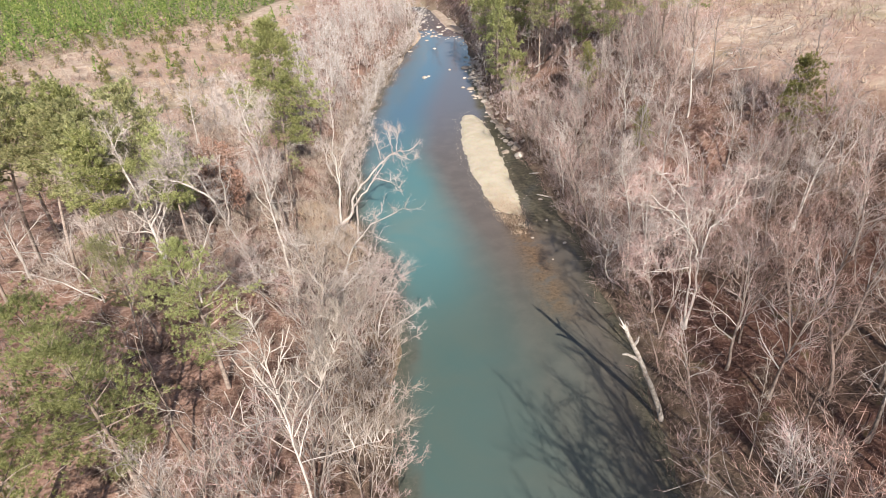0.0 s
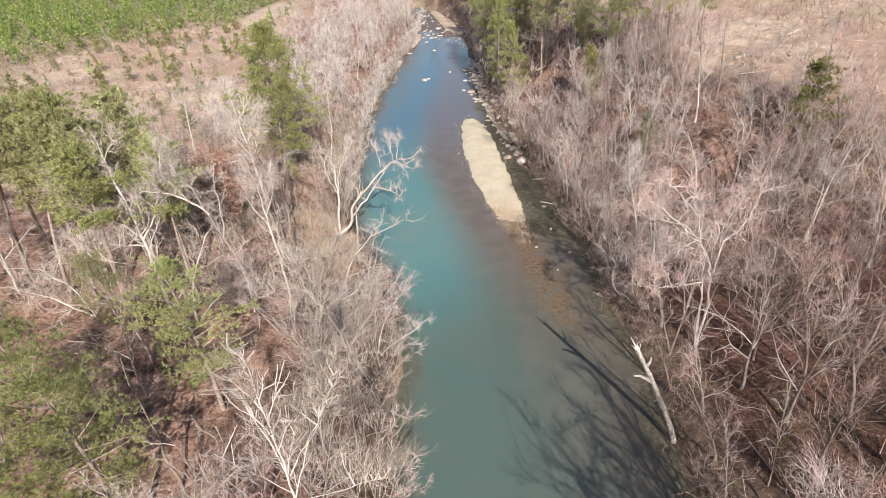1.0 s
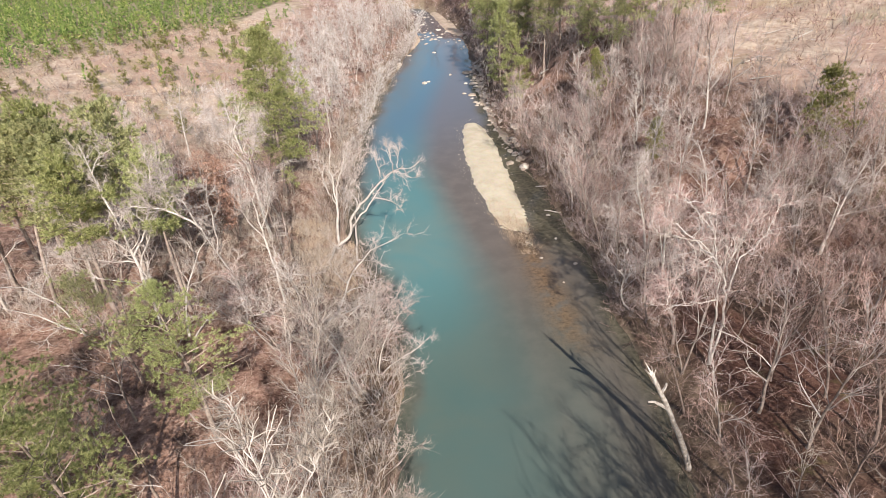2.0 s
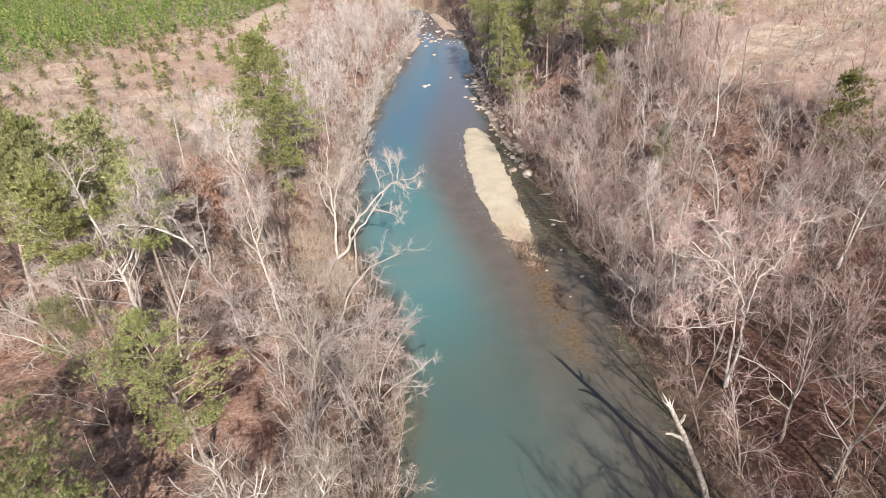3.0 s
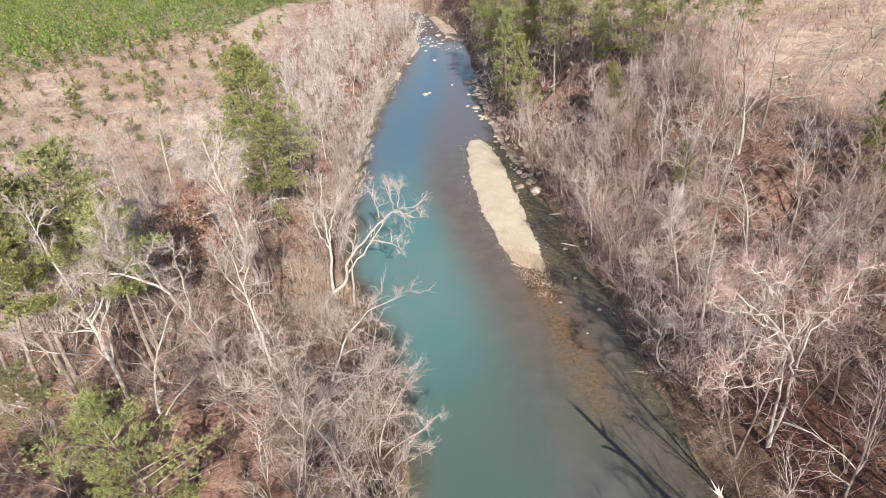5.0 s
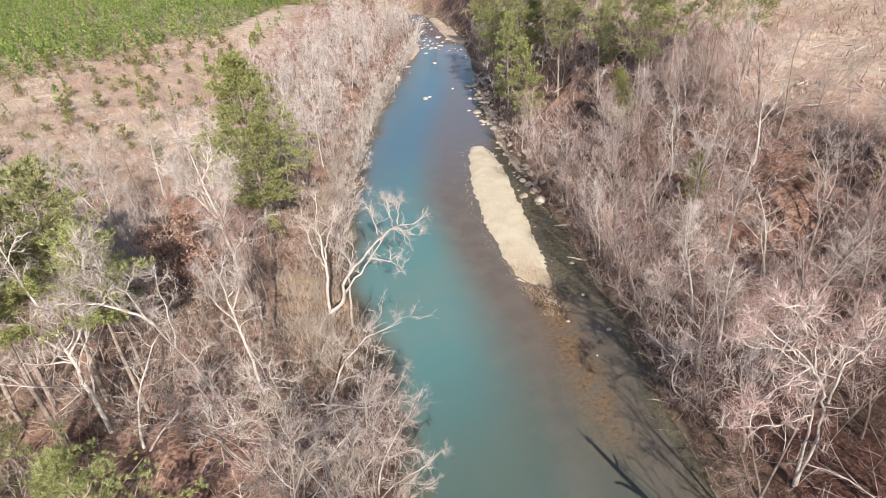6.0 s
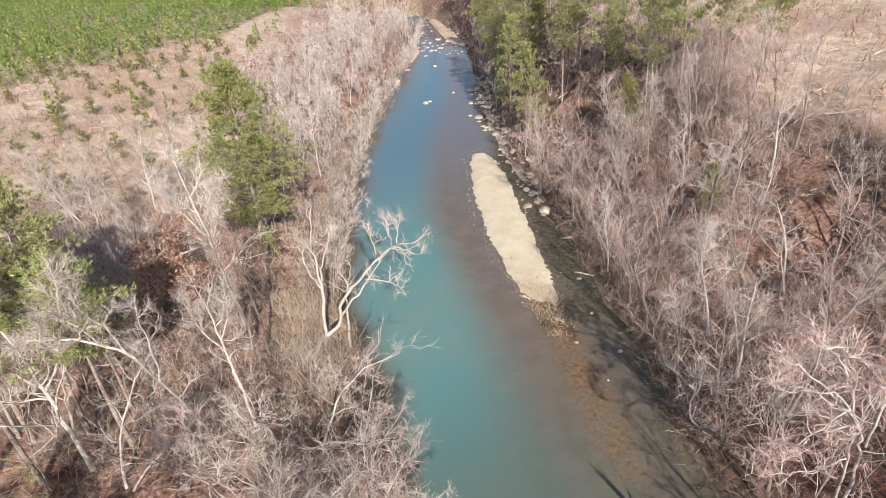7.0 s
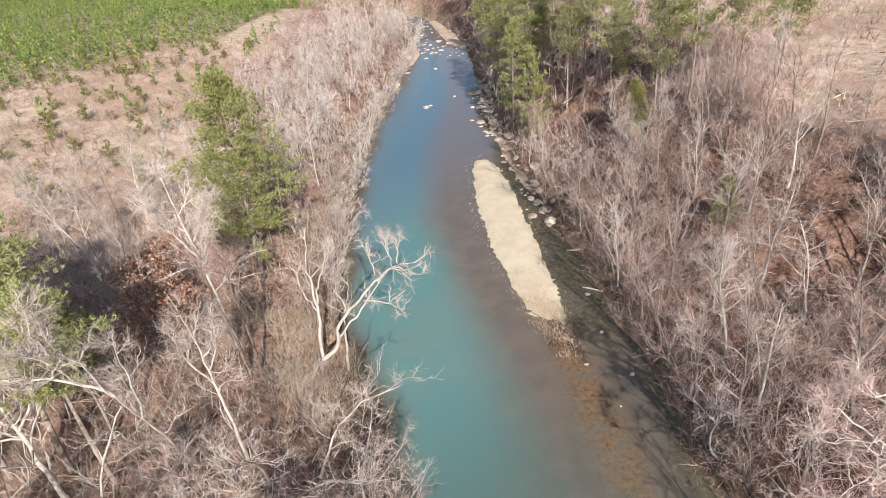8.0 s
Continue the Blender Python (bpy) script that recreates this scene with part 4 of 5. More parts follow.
hero_tree("tall_pale_tree", -17.2, 55.0, [
    (0.22, [(0, 0, -0.4), (-0.2, 0, 4.5), (-0.6, 0.1, 9.0), (-1.0, 0.2, 12.5), (-1.3, 0.3, 15.5)]),
    (0.11, [(-0.5, 0.1, 7.6), (0.6, 0.3, 10.0), (1.5, 0.4, 12.8)]),
    (0.11, [(-0.6, 0.1, 8.4), (-2.0, 0.2, 10.6), (-2.9, 0.2, 13.6)]),
], WHITE_BARK, TWIG_PALE, "tall pale tree with upswept silvery branches", 109, 15, 0.28, 0.26, 7, 9, (15, 68), 0.019, stout=0.75)
hero_tree("twin_trunk_tree", -15.4, 51.4, [
    (0.15, [(0, 0, -0.4), (-0.1, 0, 4.0), (-0.5, 0, 8.0), (-0.6, 0, 11.5)]),
    (0.13, [(0.8, 0.2, -0.4), (0.9, 0.2, 4.0), (0.7, 0.2, 8.0), (0.9, 0.2, 10.8)]),
], BROWN_BARK, TWIG_BROWN, "pair of dark straight trunks with thin tops", 110, 9, 0.5, 0.2, 4, 6, (20, 65), stout=0.9)


def snag():
    """The dead, broken tree at the water's edge."""
    rng = np.random.default_rng(7)
    ob = new("dead_snag")
    stem, stub, prong = Soup(), Soup(), Soup()
    line = np.array([(0.2, 0, -0.6), (-0.35, 0.05, 1.4), (-1.4, 0.1, 4.2), (-2.1, 0.12, 5.9), (-2.9, 0.2, 7.7)])
    s = np.linspace(0, 4, 13)
    line = np.stack([np.interp(s, range(5), line[:, i]) for i in range(3)], -1) + rng.normal(0, 0.02, (13, 3))
    stem.tube(line, np.linspace(0.19, 0.12, 13) * rng.uniform(0.92, 1.08, 13), 9)
    part("trunk", stem.mesh("trunk", DEAD_WOOD, smooth=True), ob)
    top = line[-1]
    for d, ln, w in (((-0.5, 0.1, 1), 1.4, 0.2), ((-0.7, 0, 0.8), 1.0, 0.16), ((-0.2, 0.2, 1), 0.9, 0.18), ((0.25, 0.2, 1), 0.8, 0.13)):
        shard = Soup()
        shard.spikes([top - np.array(d) * 0.15], [d], ln, w)
        part("splinter", shard.mesh("splinter", DEAD_WOOD), ob)
    stub.tube([line[8], line[8] + (-0.4, 0, 0.3), line[8] + (-0.8, 0.05, 0.55), line[8] + (-1.15, 0.05, 0.6)], [0.13, 0.1, 0.08, 0.05], 6)
    part("broken_branch", stub.mesh("broken_branch", DEAD_WOOD), ob)
    prong.tube([line[10], line[10] + (0.25, 0.1, 0.25), line[10] + (0.3, 0.1, 0.6)], [0.1, 0.08, 0.05], 5)
    part("broken_branch", prong.mesh("broken_branch", DEAD_WOOD), ob)
    tagged(ob, "broken bleached dead trunk leaning over the bank", "dead tree")
    return set_down(ob, 13.4, 26.5)


snag()

# bank tree with a bent white trunk
hero_tree("bent_tree", 14.6, 42.0, [
    (0.11, [(0.4, 0, -0.4), (-0.3, 0, 0.7), (-0.7, 0, 2.0), (-0.4, 0, 3.6), (-0.7, 0, 5.0)]),
], WHITE_BARK, TWIG_PALE, "small bent tree with a white trunk on the bank edge", 107, 10, 0.4, 0.5, 4, 6, stout=0.9)
# broken trunk in the pines
hero_tree("broken_pole", -16.1, 23.8, [(0.17, [(0, 0, -0.4), (0, 0, 4), (-0.1, 0, 9.6)])], PINE_BARK, TWIG_BROWN,
          "straight dead pine pole with a snapped top", 108, 3, 0.5, 0.12, 1, 1)

for x, y, k, turn, size in ((-16.8, 20.6, 0, 0, 1.0), (-19.4, 23.6, 1, 60, 1.05), (-15.2, 29.4, 1, 120, 1.0), (-18.8, 16.3, 1, 80, 1.0),
                            (-21.6, 34.4, 2, 200, 0.85), (-22.1, 19.4, 0, 250, 1.0)):
    NEAR_PINE.at(x, y, k, turn, size)
for x, y, k, turn, size in ((-20.8, 42.2, 0, 40, 0.9), (-25.0, 39.8, 0, 75, 0.95), (-24.0, 43.4, 1, 200, 1.1), (-27.4, 43.2, 2, 320, 1.12), (-28.6, 41.6, 1, 130, 1.0),
                            (-29.6, 45.6, 0, 90, 1.08), (-22.6, 46.0, 2, 250, 0.74), (-31.5, 43.0, 1, 160, 1.0), 
                            (-33.2, 48.6, 2, 10, 1.0), (-36.0, 45.5, 1, 100, 1.05), (-37.5, 51.0, 0, 60, 1.0), (-35.5, 39.5, 2, 310, 1.0)):
    PINE.at(x, y, k, turn, size)
BROAD_PINE = Kind([pine_tree("broad_pine", 69, 19, 0.24, NEEDLES_SUNNY, 0.24, 100, 0.32, 58, 12, (0.2, 0.4), 0.08, 8, 0.95, clump=0.3)],
                  "tall broad green pine with a ragged cone-shaped crown", "pine tree", "pines in the woods")
BROAD_PINE.at(-18.0, 66.6, 0, 80, 1.0, 2, 10)
for x, y, k, size in ((11.8, 117, 0, 1), (12.5, 104.9, 2, 1), (13.5, 93.3, 2, 0.85), (14.6, 105, 1, 1), (15.9, 105.6, 0, 1), (17.5, 91.9, 1, 0.9), (18.9, 95.7, 0, 0.95),
                      (21.1, 85.2, 1, 0.85), (23.1, 76.9, 1, 0.8), (26.3, 76.3, 0, 0.8), (23, 87.9, 2, 0.75), (29.2, 73.5, 1, 0.75), (25.8, 81.7, 0, 0.8), (20.8, 95.6, 1, 0.9),
                      (17.9, 107.8, 2, 0.95), (13.6, 124.9, 0, 1), (15.7, 130.1, 2, 0.95), (18.9, 114.4, 0, 0.9), (22.6, 97.6, 1, 0.85), (28.5, 84.9, 0, 0.75), (14, 151.9, 2, 1),
                      (17.3, 138.1, 0, 1), (20.8, 116.8, 1, 0.9), (25.9, 98.7, 0, 0.8), (31.6, 79.4, 1, 0.75), (32.6, 72.2, 0, 0.7), (34.8, 76.4, 1, 0.75), (14.4, 170.9, 2, 1.1),
                      (19, 141.9, 0, 0.95), (22.6, 122.6, 1, 0.9), (28.2, 102.3, 2, 0.8), (16, 180, 0, 1.1), (21, 151.5, 1, 1), (26.9, 122.8, 0, 0.9)):
    FAR_PINE.at(x, y, k, (x * 37 + y * 11) % 360, size)
CEDAR.at(14.6, 95.5, 0, 0, 0.95)
CEDAR.at(21.6, 77.0, 0, 90, 1.0)
CEDAR.at(23.4, 61.5, 0, 200, 0.75, label="small dark evergreen among the bare trees")
YELLOW_PINE = Kind([pine_tree("thin_pine", 68, 10.5, 0.12, NEEDLES_YOUNG, 0.3, 40, 0.24, 30, 12, (0.2, 0.4), 0.075, 6, clump=0.3)],
                   "thin-crowned yellow-green pine leaning at the edge of the clearing", "pine tree", "pines in the woods")
YELLOW_PINE.at(33.3, 50.2, 0, 45, 0.88, 6, 20)


# ---- woods ----
rng = np.random.default_rng(5)
taken = [(-11.3, 51.3), (-9.6, 51.6), (-8.6, 54), (-10.5, 48.5), (-12.5, 49), (-9.5, 50), (-13, 51.5), (-11.5, 46.5), (17.7, 33.8), (-17.4, 44.7), (-14.3, 44.8), (-7, 16.8), (-24, 42.6), (13.4, 26.5), (14.6, 42), (-18.2, 57), (-16.2, 53.2), (-17, 54.5), (-15, 51)]


def scatter(n, box, gap, test):
    """Up to n places in the box, gap apart from each other and from what stands already."""
    out = []
    for _ in range(n * 40):
        if len(out) == n:
            break
        x, y = rng.uniform(box[0], box[1]), rng.uniform(box[2], box[3])
        if test(x, y) and all((x - a) ** 2 + (y - b) ** 2 > gap * gap for a, b in taken):
            taken.append((x, y))
            out.append((x, y))
    return out


def glade(x, y):
    """The bare litter-strewn floor between the near pines and the bank trees."""
    return ((x + 12.6) / 3.0) ** 2 + ((y - 28.5) / 7.5) ** 2 < 1


def on_left(x, y, lo=0.8, hi=999):
    return lo < left_edge(y) - x < hi and open_ground(x, y) < 0.4 and not glade(x, y)


def on_right(x, y, lo=0.8, hi=999):
    return lo < x - right_edge(y) < hi and open_ground(x, y) < 0.4 and not bare_soil(x, y)


def grow(places, kind, sizes, lean=5):
    for x, y in places:
        kind.at(x, y, int(rng.integers(0, 9)), rng.uniform(0, 360), rng.uniform(*sizes), abs(rng.normal(0, lean)), rng.uniform(0, 360))


# brown-leaved oaks and leaning pale trees at the edge of the left clearing
for x, y, size in ((-24.0, 57.5, 1.5), (-22.0, 56.4, 1.4), (-20.6, 55.4, 1.3), (-25.4, 60.4, 1.3), (-22.8, 60.6, 1.5), (-24.8, 63.2, 1.1), (-23.2, 53.8, 1.2)):
    OAK.at(x, y, 0, 61 * x, size)
    taken.append((x, y))
for x, y, k, size, lean in ((-42.2, 75.6, 0, 0.55, 16), (-39.8, 74.2, 1, 0.62, 14), (-36.0, 70.7, 0, 0.6, 15), (-33.3, 67.7, 0, 0.68, 11), (-31.7, 69.6, 1, 0.55, 5)):
    SYCAMORE.at(x, y, k, 47 * y, size, lean, 185)
    taken.append((x, y))
# big trees on the near right bank, leaning out over the water
for x, y, k, size, lean in ((14.0, 3.0, 0, 1.15, 16), (13.8, 8.5, 1, 1.1, 14), (14.6, 14.5, 0, 0.8, 10), (15.5, -2.0, 1, 1.15, 12), (14.2, 11.5, 1, 0.95, 15)):
    GREY_TREE.at(x, y, 3 * k, 40 * y, 1.25 * size, lean, 170)
    taken.append((x, y))
for y in np.arange(15, 84, 3.1):
    x = float(right_edge(y)) + rng.uniform(0.6, 2.6)
    if all((x - p) ** 2 + (y - q) ** 2 > 2.2 for p, q in taken):
        GREY_TREE.at(x, y, int(rng.integers(0, 4)), y * 53, rng.uniform(0.6, 0.95), rng.uniform(4, 14), rng.uniform(130, 230))
        taken.append((x, y))
grow(scatter(9, (16, 34, 40, 64), 3.5, on_right), SYCAMORE, (0.55, 0.8))
for x, y in scatter(22, (16, 44, 12, 40), 3.0, on_right):
    GREY_TREE.at(x, y, 3, 71 * x, rng.uniform(0.75, 1.1), abs(rng.normal(0, 5)), rng.uniform(0, 360))
grow(scatter(26, (14, 40, 12, 42), 3.2, on_right), GREY_TREE, (0.65, 1.0))
grow(scatter(44, (13, 37, 40, 74), 1.9, on_right), GREY_TREE, (0.6, 1.0))
grow(scatter(20, (14, 40, 12, 42), 2.2, on_right), SLIM_TREE, (0.55, 1.0))
grow(scatter(46, (13, 38, 42, 82), 1.2, on_right), SLIM_TREE, (0.55, 1.0))
grow(scatter(6, (-44, -27, 40, 80), 4.2, on_left), SYCAMORE, (0.65, 0.9))
for x, y, k, turn, size, lean in ((-6.6, 33, 0, 10, 1.0, 8), (-7.2, 38, 1, 100, 1.0, 8), (-9.5, 42.5, 0, 200, 1.0, 6), 
                                  (-13, 37.5, 1, 45, 0.9, 4), (-20, 39, 0, 270, 0.95, 5), (-26, 47, 1, 20, 0.95, 5), (-28, 40, 0, 80, 0.95, 8), (-9.2, 35.6, 1, 250, 0.9, 6), (-12.2, 41.6, 0, 120, 0.95, 4)):
    CROOKED.at(x, y, k, turn, size, lean, 0)
    taken.append((x, y))
for y in (33.0, 36.0, 38.6, 41.2):
    CROOKED.at(float(left_edge(y)) - 1.6, y, int(y * 10), 77 * y, rng.uniform(0.6, 0.8), rng.uniform(5, 14), rng.uniform(-30, 30))
    taken.append((float(left_edge(y)) - 0.9, y))
grow(scatter(30, (-46, -6, 12, 92), 2.4, on_left), GREY_TREE, (0.6, 0.95))
grow(scatter(28, (-46, -5, 12, 92), 1.5, on_left), SLIM_TREE, (0.6, 1.0))
grow(scatter(48, (-14, -4, 13, 36), 1.0, on_left), SLIM_TREE, (0.8, 1.25))
grow(scatter(190, (-34, -3, 80, 190), 1.1, lambda x, y: on_left(x, y, 0.4, 20)), FAR_TREE, (0.75, 1.15))
grow(scatter(135, (10, 42, 60, 150), 1.3, on_right), SLOPE_TREE, (0.6, 1.05))
for x, y, k, size in ((14.5, 60.7, 0, 1.1), (16.2, 66, 0, 0.85), (15.4, 78, 1, 0.9), (19, 72, 0, 1.0), (23, 66, 0, 1.0), (30, 76, 1, 1.1)):
    SLOPE_TREE.at(x, y, k, 67 * y, size, 4, 180)
grow(scatter(42, (-50, 45, 205, 330), 3.0, lambda x, y: on_left(x, y) or on_right(x, y)), DARK_TREE, (0.9, 1.4))
# scrub between the woods and the clearing
grow(scatter(34, (-46, -14, 52, 96), 1.6, lambda x, y: left_edge(y) - x > 3), FAR_TREE, (0.4, 0.75), 8)
# woods behind the first camera, which shade the near ground
for y in np.arange(-6, 15, 2.7):
    (DARK_TREE if y < 6 else GREY_TREE).at(float(right_edge(y)) + rng.uniform(0.6, 2.2), y, 1 if y < 6 else 3, y * 83, rng.uniform(0.8, 1.1), rng.uniform(3, 10), rng.uniform(150, 210))
grow(scatter(70, (13.5, 48, -20, 8), 1.7, on_right), DARK_TREE, (1.0, 1.5))
grow(scatter(6, (-36, -10, -22, -2), 4, on_left), DARK_TREE, (0.7, 1.0))
# trees that hang over the water
for y in np.arange(17, 46, 2.6):
    x = float(left_edge(y)) - 0.7
    SLIM_TREE.at(x - 0.3, y, int(y), y * 31, rng.uniform(0.6, 0.85), rng.uniform(8, 22), rng.uniform(-40, 40))
    BUSH.at(x + 0.3, y + 1.2, int(y * 3), y * 13, rng.uniform(0.9, 1.3), rng.uniform(10, 25), 0)
for y in np.arange(60, 176, 1.7):
    FAR_TREE.at(float(left_edge(y)) - 0.2, y, int(y * 7), y * 51, rng.uniform(0.5, 0.85), rng.uniform(10, 30), rng.uniform(-40, 40))
grow(scatter(40, (-14, -2, 15, 100), 1.6, lambda x, y: on_left(x, y, 0.1, 3)), BUSH, (0.6, 1.1), 12)
for y in np.arange(34, 84, 1.5):
    BUSH.at(float(right_edge(y)) + rng.uniform(0.2, 2.2), y, int(y * 5), y * 77, rng.uniform(0.5, 0.95), rng.uniform(5, 22), rng.uniform(140, 220))
grow(scatter(30, (8, 20, 84, 150), 1.6, lambda x, y: on_right(x, y, 0.1, 4)), BUSH, (0.5, 1.0), 12)
grow(scatter(8, (-36, -15, 54, 92), 3, on_left), OAK, (0.6, 1.1))
grow(scatter(4, (16, 36, 16, 80), 3, on_right), OAK, (0.5, 0.9))
grow(scatter(150, (-84, -27, 66, 165), 2.2, lambda x, y: open_ground(x, y) > 0.6), SAPLING, (0.45, 1.3), 6)
grow(scatter(14, (30, 66, 58, 105), 4, lambda x, y: open_ground(x, y) > 0.6), SLIM_TREE, (0.4, 0.7))
grow(scatter(16, (-62, -33, 66, 125), 3.5, lambda x, y: open_ground(x, y) > 0.5), SLIM_TREE, (0.6, 1.0), 9)


# ---- what nobody could count ----
def shoots(name, count, box, keep, per, length, width, splay, mat, label, category, seed, floor=-9.0):
    """Clumps of thin upright shoots over a stretch of ground, as one mesh."""
    r = np.random.default_rng(seed)
    x, y = r.uniform(box[0], box[1], count), r.uniform(box[2], box[3], count)
    k = keep(x, y)
    x, y = x[k], y[k]
    grass = category == "grass"
    per = per if grass else max(2, round(per * 0.36))
    x, y = np.repeat(x, per) + r.normal(0, 0.3, len(x) * per), np.repeat(y, per) + r.normal(0, 0.3, len(x) * per)
    base = np.stack([x, y, np.maximum(height(x, y) - 0.03, floor)], -1)
    way = np.stack([r.normal(0, splay, len(x)), r.normal(0, splay, len(x)), np.ones(len(x))], -1)
    s = Soup()
    ln, wd = r.uniform(*length, len(x)), width * r.uniform(0.6, 1.4, len(x))
    if grass:
        s.blades(base, way, ln, wd)
    else:
        s.brambles(base, way, 1.25 * ln, wd, r)
    return tagged(new(name, s.mesh(name, mat)), label, category, kind="stuff")


def shrubbery(name, count, box, keep, stems, length, width, splay, mat, label, seed):
    """Many-stemmed leafless shrubs, too many to count, as one mesh."""
    r = np.random.default_rng(seed)
    x, y = r.uniform(box[0], box[1], count), r.uniform(box[2], box[3], count)
    k = keep(x, y)
    x, y = x[k], y[k]
    tall = np.repeat(r.uniform(*length, len(x)), stems)
    x, y = np.repeat(x, stems) + r.normal(0, 0.12, len(x) * stems), np.repeat(y, stems) + r.normal(0, 0.12, len(x) * stems)
    way = np.stack([r.normal(0, splay, len(x)), r.normal(0, splay, len(x)), np.ones(len(x))], -1)
    s = Soup()
    s.brambles(np.stack([x, y, height(x, y) - 0.05], -1), way, tall * r.uniform(0.6, 1.1, len(x)), width * r.uniform(0.6, 1.3, len(x)), r)
    return tagged(new(name, s.mesh(name, mat)), label, "shrubs", kind="stuff")


def outside(x, y):
    return np.maximum(left_edge(y) - x, x - right_edge(y))


def thin_woods(x, y):
    """Where brush grows: all along the banks and up the slope, sparsely on the shaded floor nearer by."""
    patch = np.sin(0.37 * x + 0.5) * np.sin(0.31 * y) + 0.5 * np.sin(0.83 * x - 0.6 * y)
    return (outside(x, y) > 0.3) & (open_ground(x, y) < 0.6) & ~glade(x, y) & ~bare_soil(x, y) & (((outside(x, y) < 3.5) & ((x < 0) | (y > 42))) | (y > 58) | (patch > np.where(x > 0, np.where(y > 42, -0.25, 0.75), 0.3)))


shoots("undergrowth", 7500, (-46, 42, 11, 90), thin_woods, 9, (0.5, 2.0), 0.022, 0.45, BRUSH,
       "leafless brush and briars over the forest floor", "undergrowth", 201)
shoots("far_undergrowth", 3500, (-50, 48, 84, 230), lambda x, y: (outside(x, y) > 0.5) & (open_ground(x, y) < 0.6), 7, (0.8, 2.6), 0.045, 0.4, TWIG_MAUVE,
       "distant leafless brush under the trees", "undergrowth", 202)
shoots("grass", 8000, (-95, 70, 48, 180), lambda x, y: open_ground(x, y) > 0.3, 6, (0.3, 0.9), 0.06, 0.5, STRAW,
       "straw-coloured dry grass in the clearings", "grass", 203)
shoots("bank_grass", 2500, (-16, 18, 14, 110), lambda x, y: (outside(x, y) > 0.0) & (outside(x, y) < 3.0) & ((x < 0) | (y > 48)), 7, (0.3, 0.8), 0.025, 0.6, STRAW,
       "dry yellow grass along the banks", "grass", 204)


shrubbery("bank_shrubs", 520, (-16, -2, 44, 130), lambda x, y: (left_edge(y) - x > -0.6) & (left_edge(y) - x < 3.0), 14, (1.6, 3.2), 0.022, 0.75, TWIG_TAN,
          "tan leafless shrubs crowding the bank", 401)
shrubbery("slope_shrubs", 1300, (-36, -9, 40, 92), lambda x, y: (left_edge(y) - x > 0.8) & (open_ground(x, y) < 0.7), 12, (1.2, 3.4), 0.022, 0.6, TWIG_TAN,
          "pinkish-tan leafless shrubs under the trees", 402)
shrubbery("hollow_shrubs", 320, (-39, -22, 55, 74), lambda x, y: ((x + 30.0) / 8.0) ** 2 + ((y - 64.0) / 8.5) ** 2 < 1, 13, (2.6, 5.2), 0.024, 0.6, TWIG_PALE,
          "tall pale leafless thicket beside the pines", 407)
shrubbery("wood_shrubs", 1250, (13, 40, 40, 84), lambda x, y: (x - right_edge(y) > 0.3) & (open_ground(x, y) < 0.8) & ~bare_soil(x, y), 12, (1.2, 3.6), 0.024, 0.65, TWIG_MAUVE,
          "mauve-grey leafless shrubs filling the wooded slope", 403)
shrubbery("pine_wood_shrubs", 700, (11, 42, 74, 170), lambda x, y: (x - right_edge(y) > 0.3), 10, (1.5, 3.6), 0.04, 0.6, TWIG_MAUVE,
          "mauve-grey leafless shrubs under the tall pines", 404)
shrubbery("clearing_shrubs", 1500, (-84, -18, 66, 162), lambda x, y: (open_ground(x, y) > 0.2) & (np.sin(0.13 * x + 0.4) * np.sin(0.11 * y + 0.7) + 0.5 * np.sin(0.29 * x - 0.23 * y) > -0.1), 9, (0.8, 2.4), 0.04, 0.7, TWIG_TAN,
          "grey-tan leafless shrubs dotted over the clearing", 405)
shrubbery("shade_shrubs", 260, (14, 46, 12, 42), lambda x, y: x - right_edge(y) > 0.2, 10, (0.8, 2.2), 0.016, 0.7, BRUSH,
          "sparse dark shrubs on the shaded forest floor", 406)


def plantation():
    r = np.random.default_rng(9)
    n = 3900
    x, y = r.uniform(-241, -38, n * 3), r.uniform(106, 368, n * 3)
    k = (sward(x, y) > 0.27 + 0.24 * np.sin(0.26 * x + 0.17 * y) * np.sin(0.11 * x - 0.19 * y) + 0.2 * np.sin(0.57 * x - 0.43 * y) + r.normal(0, 0.08, n * 3)) & (-x < 0.66 * y + 10)
    x, y = x[k][:n], y[k][:n]
    s = Soup()
    per = 30
    h = np.repeat(r.uniform(1.6, 4.0, len(x)), per)
    f = r.uniform(0.05, 1, len(h))
    a = r.uniform(0, 6.28, len(h))
    rad = h * 0.45 * (1 - f)
    X, Y = np.repeat(x, per), np.repeat(y, per)
    base = np.stack([X + 0.4 * rad * np.cos(a), Y + 0.4 * rad * np.sin(a), height(X, Y) + h * f], -1)
    way = np.stack([np.cos(a) * (1.1 - f), np.sin(a) * (1.1 - f), 0.15 + 0.7 * f + r.normal(0, 0.3, len(h))], -1)
    s.blades(base, way, 0.2 * h * (1.3 - 0.6 * f), 0.13 * h)
    tagged(new("pine_plantation", s.mesh("pine_plantation", NEEDLES_FIELD)), "dense green plantation of young pines", "plantation", kind="stuff")


plantation()


